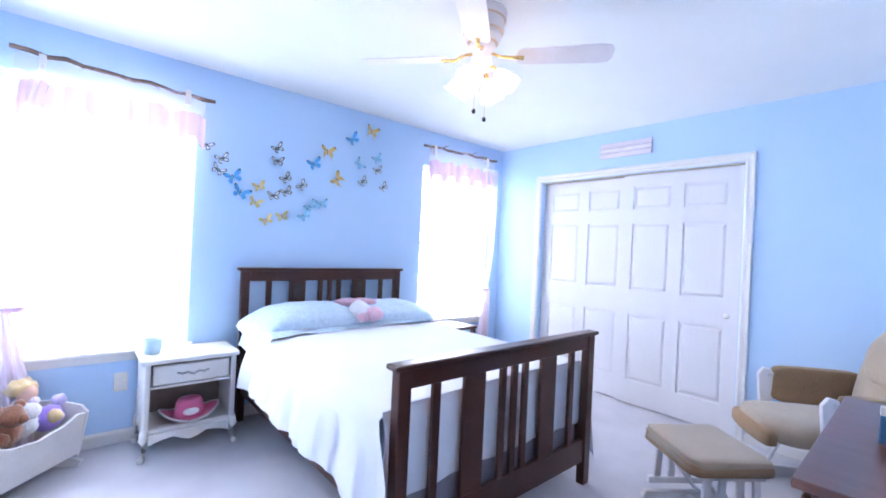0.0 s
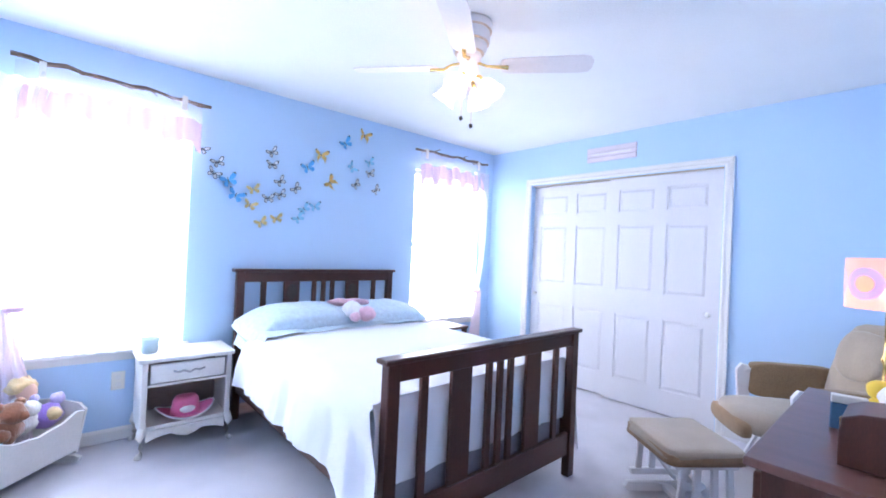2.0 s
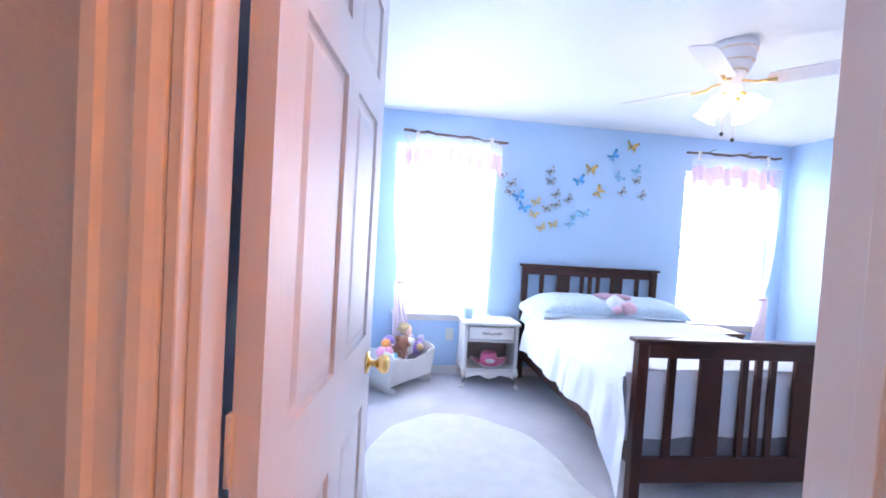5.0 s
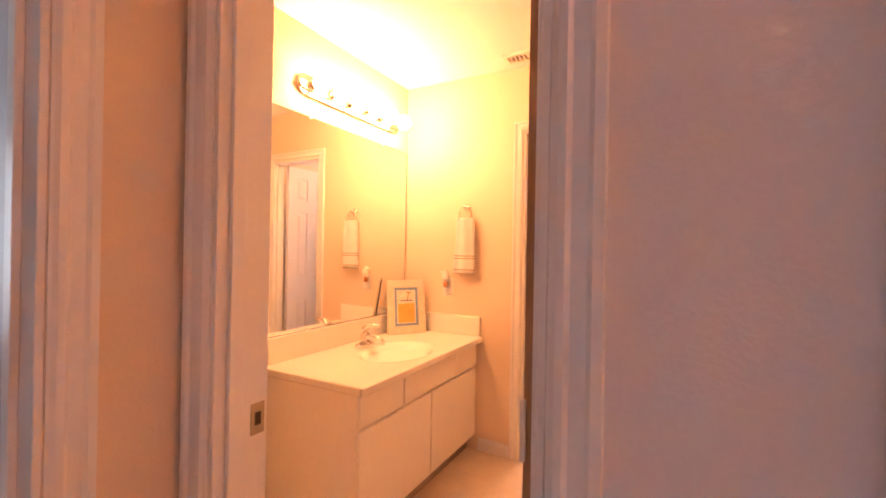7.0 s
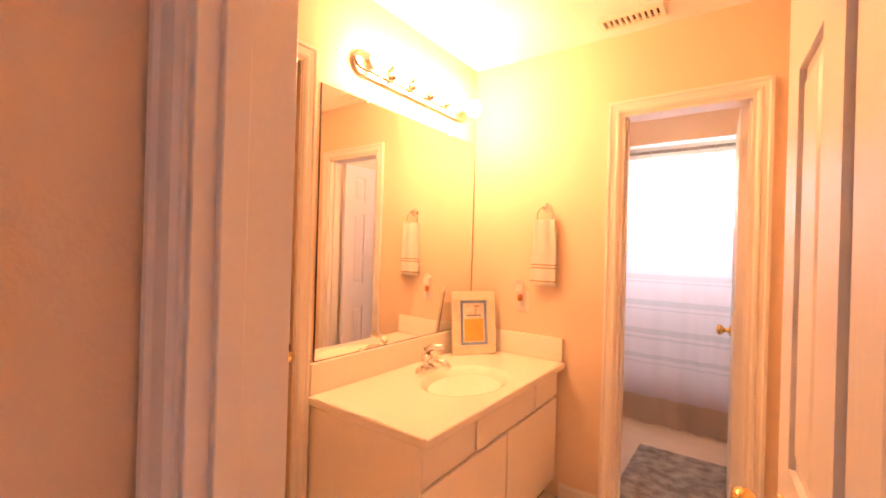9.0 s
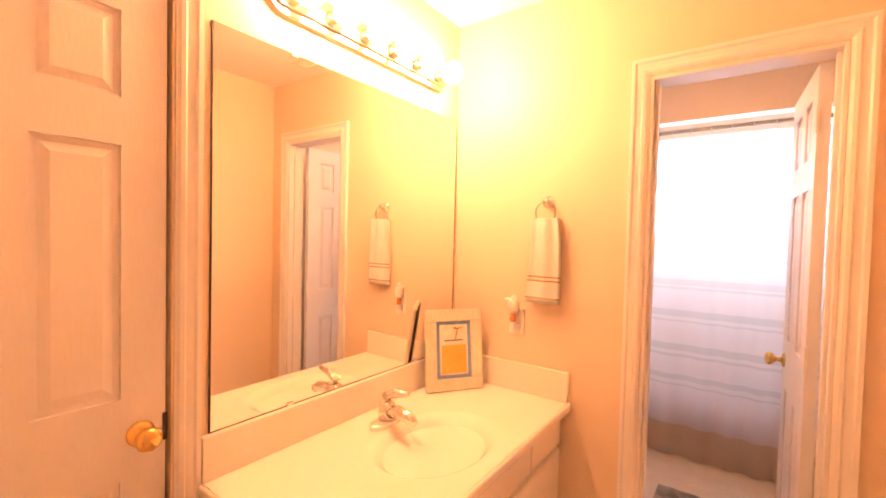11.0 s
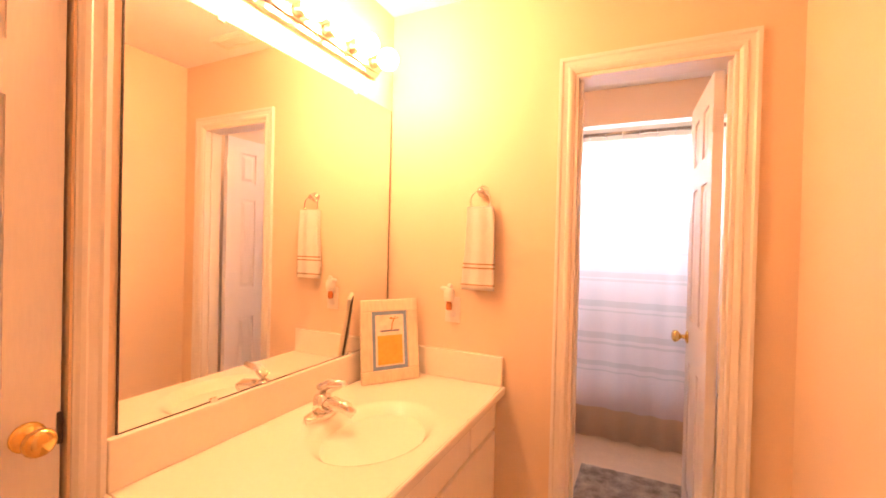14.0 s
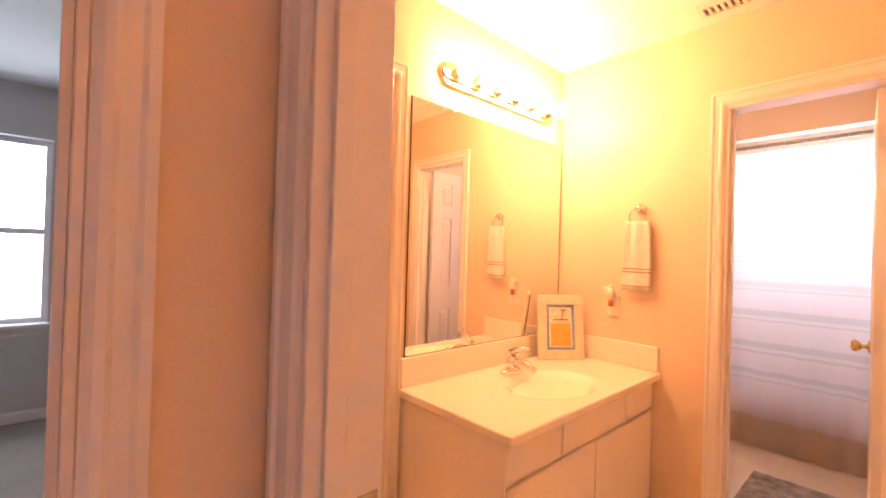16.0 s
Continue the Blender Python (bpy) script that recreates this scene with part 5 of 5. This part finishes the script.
# --- sign over the closet ---
sign = thing("wall_sign", "pink and white washed plank sign over the closet", "wall sign", pose(WE, 0.055, 2.258))
PLANK = material("washed_pink_plank", (0.74, 0.66, 0.74), 0.6, 0, 0.06, 12, 0.2, 60, stretch=(1, 0.3, 1))
for z0, z1 in ((-0.067, -0.024), (-0.021, 0.021), (0.024, 0.067)):
    part("plank", box(-0.018, -0.001, -0.235, 0.235, z0, z1, 0.002, 1), PLANK, sign)
part("lettering", box(-0.0195, -0.0182, -0.19, 0.19, -0.008, 0.006), material("faded_white_lettering", (0.82, 0.78, 0.82), 0.6), sign, "faded unreadable white lettering")

# --- canvases on the west wall ---
CANVAS = material("white_canvas", (0.72, 0.72, 0.76), 0.8, 0, 0.03, 10, 0.2, 200)
CANEDGE = material("canvas_edge_lilac", (0.42, 0.40, 0.55), 0.8, 0, 0.05, 10, 0.1)
ROSE = material("rose_canvas", (0.45, 0.04, 0.10), 0.8, 0, 0.15, 10, 0.1)
for y0, y1, z0, z1, strokes, rose in ((-0.15, 0.13, 1.685, 1.92, 2, 0), (-0.28, 0.01, 1.38, 1.645, 0, 0), (-0.05, 0.25, 1.07, 1.34, 0, 0), (-1.72, -1.25, 1.62, 2.02, 3, 0), (-1.72, -1.25, 1.17, 1.58, 4, 0), (-1.72, -1.25, 0.78, 1.13, 2, 0), (-1.72, -1.25, 0.34, 0.68, 3, 0), (-1.70, -1.28, 2.06, 2.30, 1, 1)):
    cv = thing("canvas_print", "stretched canvas print with dark curly lettering on the wall" if strokes else "pale stretched canvas print on the bedroom wall", "canvas print", pose(WW, (y0 + y1) / 2, (z0 + z1) / 2), group="wall canvases")
    hw, hh = (y1 - y0) / 2, (z1 - z0) / 2
    part("stretcher", box(0.001, 0.026, -hw, hw, -hh, hh, 0.002, 1), CANEDGE, cv, "lilac canvas edge")
    part("face", box(0.0262, 0.0275, -hw, hw, -hh, hh), ROSE if rose else CANVAS, cv)
    rng = random.Random(int(z0 * 100))
    for k in range(strokes):
        cz, cy = rng.uniform(-hh * 0.7, hh * 0.7), rng.uniform(-hw * 0.5, hw * 0.5)
        pts = [(0.0285, cy + 0.5 * hw * math.cos(q * 0.7) * (1 - q / 14), cz + 0.3 * hh * math.sin(q * 0.9)) for q in range(10)]
        part("curl", tube(pts, 0.004, 6), INK, cv, "dark curly stroke")

# --- glider chair and ottoman ---
GLIDERWHITE = material("white_glider_paint", (0.78, 0.76, 0.78), 0.4, 0, 0.03, 6, 0.03)


def cushion(name, parent, x, y, z, sx, sy, sz, m=None, mat=TAN, label="", power=0.55):
    return part(name, blob(x, y, z, sx, sy, sz, 0.06, x * 7 + z, 22, power, m), mat, parent, label, True)


chair = thing("glider_chair", "white glider rocking chair with tan suede cushions in the corner", "rocking chair", pose(5.64, -1.48, 0, 0, 0, 128))
cushion("seat", chair, 0.12, 0, 0.395, 0.36, 0.255, 0.070, label="thick tan seat cushion")
cushion("seat_edge", chair, 0.455, 0, 0.365, 0.035, 0.21, 0.055, mat=TANSIDE, label="darker front welt")
cushion("backrest", chair, -0.25, 0, 0.655, 0.085, 0.25, 0.335, pose(0, 0, 0, 0, -16), label="tall tan back cushion", power=0.72)
cushion("head_pillow", chair, -0.215, 0, 0.79, 0.055, 0.17, 0.15, pose(0, 0, 0, 0, -16), label="sewn round head pad", power=0.8)
for s in (-1, 1):
    y = s * 0.29
    post = [(0.27, 0.20), (0.30, 0.60), (0.27, 0.64), (0.225, 0.63), (0.215, 0.58), (0.22, 0.20)]
    part("front_post", prism(post, y - 0.014, y + 0.014, XZ, 0.006), GLIDERWHITE, chair)
    part("rear_post", prism([(-0.30, 0.20), (-0.24, 0.20), (-0.28, 0.60), (-0.33, 0.60)], y - 0.014, y + 0.014, XZ, 0.005), GLIDERWHITE, chair)
    part("arm_rest", box(-0.33, 0.25, y - 0.020, y + 0.020, 0.59, 0.615, 0.006), GLIDERWHITE, chair)
    cushion("arm_pad", chair, -0.03, y, 0.545, 0.25, 0.038, 0.110, mat=TANSIDE, label="brown suede arm pad", power=0.3)
    part("side_rail", box(-0.30, 0.27, y - 0.013, y + 0.013, 0.235, 0.285, 0.005), GLIDERWHITE, chair)
    part("base_rail", prism([(-0.36, 0.0), (0.36, 0.0), (0.40, 0.03), (0.38, 0.06), (-0.38, 0.06), (-0.40, 0.03)], y * 0.8 - 0.018, y * 0.8 + 0.018, XZ, 0.005), GLIDERWHITE, chair)
    for x in (-0.17, 0.15):
        part("swing_arm", tube([(x, y * 0.88, 0.26), (x + 0.10, y * 0.88, 0.05)], 0.012, 8), GLIDERWHITE, chair)
part("base_stretcher", box(-0.03, 0.03, -0.25, 0.25, 0.02, 0.05, 0.004, 1), GLIDERWHITE, chair)
part("lock_knob", blob(0.20, 0.22, 0.19, 0.03, 0.02, 0.02, 0.1, 2, 10), DARK, chair, "black locking knob", True)

ott = thing("glider_ottoman", "white glider ottoman with a tan cushion before the chair", "ottoman", pose(4.835, -1.04, 0, 0, 0, 142))
cushion("cushion", ott, 0, 0, 0.352, 0.20, 0.22, 0.030, label="flat tan cushion", power=0.20)
cushion("welt", ott, 0, 0, 0.331, 0.202, 0.222, 0.026, mat=TANSIDE, label="brown suede edge", power=0.16)
for s in (-1, 1):
    y = s * 0.19
    part("top_rail", box(-0.16, 0.16, y - 0.013, y + 0.013, 0.285, 0.322, 0.004, 1), GLIDERWHITE, ott)
    for x in (-0.13, -0.045, 0.05, 0.13):
        part("slat", prism([(x - 0.018, 0.10), (x + 0.018, 0.10), (x * 0.9 + 0.016, 0.286), (x * 0.9 - 0.016, 0.286)], y - 0.009, y + 0.009, XZ, 0.003), GLIDERWHITE, ott)
    part("lower_rail", box(-0.18, 0.18, y - 0.014, y + 0.014, 0.065, 0.10, 0.004, 1), GLIDERWHITE, ott)
    part("base_rail", prism([(-0.21, 0.0), (0.21, 0.0), (0.24, 0.02), (0.22, 0.05), (-0.22, 0.05), (-0.24, 0.02)], y * 0.75 - 0.018, y * 0.75 + 0.018, XZ, 0.005), GLIDERWHITE, ott)
    part("swing_arm", tube([(0.10, y * 0.85, 0.26), (-0.08, y * 0.85, 0.04)], 0.010, 8), GLIDERWHITE, ott)
part("base_stretcher", box(-0.025, 0.025, -0.15, 0.15, 0.012, 0.04, 0.003, 1), GLIDERWHITE, ott)
part("top_stretcher", box(-0.03, 0.03, -0.177, 0.177, 0.285, 0.305, 0.003, 1), GLIDERWHITE, ott)

# --- dresser and what stands on it ---
DX0, DX1, DY0, DY1, DZ = 3.675, 4.62, DB + 0.015, -1.575, 0.80
dres = thing("dresser", "dark brown polished wooden dresser against the bedroom wall", "dresser")
# the top's base colour is reddened to stand for the lamp's reflection
part("top", box(DX0 - 0.015, DX1 + 0.015, DY0, DY1 + 0.015, DZ - 0.024, DZ, 0.005), material("lamp_reddened_walnut", (0.13, 0.058, 0.047), 0.28, 0, 0.18, 4, 0.02, 60, stretch=(6, 1, 1)), dres, "polished top, the lamp's glow put into its redder colour")
part("carcass", box(DX0, DX1, DY0 + 0.005, DY1 - 0.02, 0.07, DZ - 0.025, 0.003, 1), WOOD, dres)
part("plinth", box(DX0 + 0.01, DX1 - 0.01, DY0 + 0.01, DY1 - 0.03, 0.0, 0.069), WOOD, dres)
for i in range(2):
    for k in range(4):
        x0 = DX0 + 0.025 + i * 0.455
        d = part("drawer", box(x0, x0 + 0.43, DY1 - 0.019, DY1, 0.09 + k * 0.17, 0.245 + k * 0.17, 0.004, 1), WOOD, dres)
        part("pull", lathe([(0.012, 0), (0.008, 0.012), (0.014, 0.02), (0.008, 0.026)], 12, Matrix.Translation((x0 + 0.215, DY1, 0.168 + k * 0.17)) @ pose(0, 0, 0, -90)), BRASS, d, "", True)
tl = thing("table_lamp", "brass table lamp with a glowing pink patterned shade on the dresser", "table lamp", pose(4.46, -1.782, DZ))
part("base", lathe([(0.065, 0), (0.065, 0.010), (0.050, 0.018), (0.020, 0.03), (0.012, 0.05), (0.020, 0.075), (0.012, 0.10), (0.009, 0.16), (0.016, 0.18), (0.008, 0.20), (0.007, 0.345), (0.022, 0.350), (0.022, 0.358), (0.006, 0.365)], 20), BRASS, tl, "turned brass base", True)
PINKSHADE = sheer("pink_lamp_shade", (0.95, 0.55, 0.52), 0.04)
bm = bm_new()
rings = [[bm.verts.new((0.112 * math.cos(k * math.pi / 18), 0.112 * math.sin(k * math.pi / 18), z)) for k in range(36)] for z in (0.352, 0.44, 0.525)]
for a, b in zip(rings, rings[1:]):
    for k in range(36):
        bm.faces.new((a[k], a[(k + 1) % 36], b[(k + 1) % 36], b[k]))
sh = part("shade", bm, PINKSHADE, tl, "pink drum shade with lilac rings", True)
RINGS = sheer("lilac_shade_ring", (0.46, 0.56, 1.0), 0.02)
SPOT = sheer("peach_shade_spot", (0.98, 0.70, 0.52), 0.06)
for k in range(6):
    a0 = radians(150 + 60 * k)

    def on_shade(rad, phi, lift):
        ang = a0 + rad * math.cos(phi) / 0.112
        return ((0.112 + lift) * math.cos(ang), (0.112 + lift) * math.sin(ang), 0.438 + rad * math.sin(phi))
    part("shade_ring", cloth_sheet(0, 2 * math.pi, 0, 1, 32, 2, lambda u, v: on_shade(0.028 + 0.026 * v, u, 0.0015)), RINGS, sh)
    part("shade_spot", cloth_sheet(0, 2 * math.pi, 0.01, 1, 24, 2, lambda u, v: on_shade(0.026 * v, u, 0.0015)), SPOT, sh)
part("finial", lathe([(0.005, 0.52), (0.010, 0.535), (0.005, 0.548), (0.002, 0.552)], 12), BRASS, tl, "", True)
part("harp", tube([(0, 0, 0.36), (0.05, 0, 0.40), (0.05, 0, 0.48), (0, 0, 0.525)], 0.003, 6), BRASS, tl)
part("bulb", blob(0, 0, 0.42, 0.026, 0.026, 0.034, 0, 0, 12), glow("lamp_bulb", (1.0, 0.66, 0.46), 42.0), tl, "lit bulb", True)
chest = thing("jewellery_chest", "dark wooden jewellery chest with a curved top on the dresser", "jewellery box", pose(3.885, -1.822, DZ))
arch = [(-0.10, 0.0), (0.10, 0.0), (0.10, 0.085), (0.097, 0.095), (0.095, 0.118), (0.06, 0.135), (0.0, 0.142), (-0.06, 0.135), (-0.095, 0.118), (-0.097, 0.095), (-0.10, 0.085)]
part("body", prism(arch, -0.085, 0.085, Matrix(((0, 0, 1, 0), (1, 0, 0, 0), (0, 1, 0, 0), (0, 0, 0, 1))), 0.004), WOOD, chest)
part("clasp", box(-0.012, 0.012, 0.100, 0.104, 0.075, 0.10, 0.002, 1), BRASS, chest)
bluebox = thing("photo_frame", "small blue photo frame standing on the dresser", "photo frame", pose(4.13, -1.715, DZ, -12, 0, 100))
part("frame", box(-0.04, 0.04, -0.006, 0.006, 0.0, 0.085, 0.003, 1), material("slate_blue_card", (0.06, 0.16, 0.28), 0.5, 0, 0.08), bluebox)
part("top_edge", box(-0.04, 0.04, -0.007, 0.007, 0.086, 0.112, 0.002, 1), PLASTIC, bluebox, "pale upper strip")
wh = thing("plush_toy", "white stuffed toy with small stitched marks on the dresser", "plush toy", pose(4.10, -1.835, DZ))
part("body", blob(0, 0, 0.055, 0.05, 0.055, 0.055, 0.1, 4), WHITEFLUFF, wh, "", True)
part("head", blob(0, 0.01, 0.125, 0.048, 0.05, 0.042, 0.1, 5), WHITEFLUFF, wh, "", True)
part("stitching", tube([(-0.045, 0.01, 0.13), (-0.048, 0.025, 0.12), (-0.042, 0.04, 0.125)], 0.002, 5), INK, wh)
duck = thing("toy_figure", "small yellow and red toy figure on the dresser", "toy", pose(4.25, -1.775, DZ))
part("body", blob(0, 0, 0.05, 0.03, 0.03, 0.05, 0.1, 1), material("toy_yellow", (0.80, 0.55, 0.06), 0.6), duck, "", True)
part("top", blob(0, 0, 0.115, 0.028, 0.03, 0.03, 0.1, 2), bpy.data.materials["toy_yellow"], duck, "", True)
part("hat", blob(0.0, -0.06, 0.155, 0.03, 0.05, 0.02, 0.1, 3), bpy.data.materials["toy_red"], duck, "dark red cap", True)
plq = thing("plaque", "cream plaque with dark frame and lettering leaning on the dresser", "plaque", pose(4.59, -1.862, DZ, -8, 0, 84))
part("board", box(-0.068, 0.068, -0.005, 0.005, 0.0, 0.25, 0.002, 1), FRAMEWOOD, plq)
for z in (0.235, 0.19, 0.15, 0.11):
    part("lettering", box(-0.05, 0.05, 0.0052, 0.0062, z, z + 0.012), INK, plq, "dark unreadable lettering")
# --- second bedroom, seen through its doorway ---
BB = (-2.86, -1.0, -1.74, -0.78)
bed2 = thing("single_bed", "single bed with a yellow blanket in the second bedroom", "bed")
part("headboard", box(BB[0] - 0.03, BB[0], BB[2] - 0.04, BB[3] + 0.04, 0.0, 0.80, 0.01), material("dark_slate_headboard", (0.06, 0.06, 0.075), 0.6, 0, 0.1), bed2, "dark headboard")
part("base", box(BB[0] + 0.002, BB[1], BB[2] + 0.04, BB[3] - 0.04, 0.12, 0.36, 0.02), BEDSKIRT, bed2)
for x in (BB[0] + 0.1, BB[1] - 0.1):
    for y in (BB[2] + 0.1, BB[3] - 0.1):
        part("leg", box(x - 0.025, x + 0.025, y - 0.025, y + 0.025, 0, 0.12), DARK, bed2)
part("mattress", box(BB[0] + 0.002, BB[1], BB[2] + 0.02, BB[3] - 0.02, 0.361, 0.60, 0.05, 3), material("mustard_blanket", (0.48, 0.38, 0.10), 0.95, 0, 0.08, 8, 0.3, 150, sheen=0.3), bed2, "mustard yellow blanket")


def dotted(name, base):
    """Cotton printed with large round spots in mixed colours."""
    m = bpy.data.materials.new(name)
    m.use_nodes = True
    n, l = m.node_tree.nodes, m.node_tree.links
    b = n["Principled BSDF"]
    b.inputs["Roughness"].default_value = 0.9
    tc, vo = n.new("ShaderNodeTexCoord"), n.new("ShaderNodeTexVoronoi")
    vo.inputs["Scale"].default_value, vo.inputs["Randomness"].default_value = 8.5, 0.25
    l.new(tc.outputs["Object"], vo.inputs["Vector"])
    sep, ramp = n.new("ShaderNodeSeparateColor"), n.new("ShaderNodeValToRGB")
    l.new(vo.outputs["Color"], sep.inputs["Color"]), l.new(sep.outputs["Red"], ramp.inputs["Fac"])
    e = ramp.color_ramp
    e.interpolation = "CONSTANT"
    e.elements[0].color, e.elements[1].color = rgb((0.10, 0.16, 0.32)), rgb((0.55, 0.30, 0.18))
    e.elements[1].position = 0.2
    for p, c in ((0.4, (0.20, 0.10, 0.09)), (0.55, (0.30, 0.42, 0.52)), (0.72, (0.38, 0.40, 0.10)), (0.86, (0.12, 0.10, 0.20))):
        e.elements.new(p).color = rgb(c)
    th, mix = n.new("ShaderNodeMath"), n.new("ShaderNodeMix")
    th.operation = "LESS_THAN"
    th.inputs[1].default_value = 0.50
    l.new(vo.outputs["Distance"], th.inputs[0])
    mix.data_type = "RGBA"
    mix.inputs["A"].default_value = rgb(base)
    l.new(th.outputs[0], mix.inputs["Factor"]), l.new(ramp.outputs["Color"], mix.inputs["B"]), l.new(mix.outputs["Result"], b.inputs["Base Color"])
    return m


DOTS = dotted("spotted_duvet_cotton", (0.58, 0.57, 0.66))


def duvet_at(u, v):
    y0, y1 = BB[2] - 0.02, BB[3] + 0.02
    s = u * (0.50 + 0.48)
    x = -2.25 + 1.28 * v
    n = noise.noise(Vector((u * 4, v * 5, 2)))
    cy = (y0 + y1) / 2
    if abs(s) < 0.50:
        return (x, cy + s, 0.635 + 0.02 * n)
    d = abs(s) - 0.50
    return (x + 0.02 * n, cy + math.copysign(0.505 + 0.03 * math.sin(v * 26) * min(1, d * 4) + d * 0.12, s), 0.63 + 0.02 * n - d * (0.9 + 0.1 * n))


duv = thing("duvet", "white duvet with large mixed colour spots hanging over the bed", "duvet")
part("cloth", cloth_sheet(-1, 1, 0, 1, 60, 50, duvet_at), DOTS, duv, smooth=True)
p2 = thing("pillow", "white pillow with large mixed colour spots", "pillow", pose(-2.62, -1.38, 0.80, 0, -62, 0))
part("cover", blob(0, 0, 0, 0.20, 0.36, 0.085, 0.05, 3, 24, 0.55), DOTS, p2, smooth=True)
dec = thing("wall_decal", "large black and white horned wall decal over the bed", "wall decal", pose(-2.90, -1.12, 1.72))
horn = [(-0.306, 0.30), (-0.41, 0.21), (-0.37, 0.076), (-0.213, -0.025), (-0.213, -0.417), (-0.378, -0.349), (-0.359, -0.24), (-0.477, -0.15), (-0.554, -0.025), (-0.576, 0.115), (-0.508, 0.227), (-0.41, 0.285)]
jaw = [(-0.213, -0.025), (-0.213, -0.417), (-0.10, -0.50), (0.0, -0.52), (0.0, 0.03)]
YZF = Matrix(((0, 0, 1, 0), (1, 0, 0, 0), (0, 1, 0, 0), (0, 0, 0, 1)))
BLACKFILM = material("black_wall_film", (0.012, 0.012, 0.015), 0.35, 0, 0.2, 20, 0.05)
WHITEFILM = material("white_wall_film", (0.75, 0.74, 0.76), 0.5)
for s in (1, -1):
    for n, shape in (("horn", horn), ("face", jaw)):
        pts = [(p * s, q) for p, q in shape]
        cy, cz = sum(p for p, q in pts) / len(pts), sum(q for p, q in pts) / len(pts)
        grown = [(p + 0.045 * (p - cy) / max(0.05, math.hypot(p - cy, q - cz)), q + 0.045 * (q - cz) / max(0.05, math.hypot(p - cy, q - cz))) for p, q in pts]
        part("outline", prism(grown, 0.001, 0.002, YZF), WHITEFILM, dec)
        part(n, prism(pts, 0.0026, 0.0040 if n == "horn" else 0.0036, YZF), BLACKFILM, dec, "glossy black film")

# --- fill lamp added to warm the hall walls, out of the camera's view ---
hl = thing("hall_ceiling_light", "unseen round ceiling lamp added to warm the hall, lit", "ceiling light", pose(3.22, -2.40, H))
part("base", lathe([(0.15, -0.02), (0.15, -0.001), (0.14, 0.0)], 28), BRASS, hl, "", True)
part("diffuser", lathe([(0.02, -0.085), (0.08, -0.075), (0.125, -0.05), (0.14, -0.021)], 28), glow("hall_fill_glow", (1.0, 0.29, 0.06), 84.0), hl, "glowing bowl of an added lamp", True)

# --- lamp added to brighten the toilet room header, out of the camera's view ---
tcl = thing("toilet_room_light", "unseen small ceiling lamp added to warm the toilet room, lit", "ceiling light", pose(0.92, 0.55, H))
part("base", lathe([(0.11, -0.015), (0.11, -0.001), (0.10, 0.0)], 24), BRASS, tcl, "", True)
part("diffuser", lathe([(0.015, -0.062), (0.06, -0.055), (0.09, -0.036), (0.10, -0.016)], 24), glow("toilet_fill_glow", (1.0, 0.47, 0.21), 80.0), tcl, "glowing bowl of an added lamp", True)
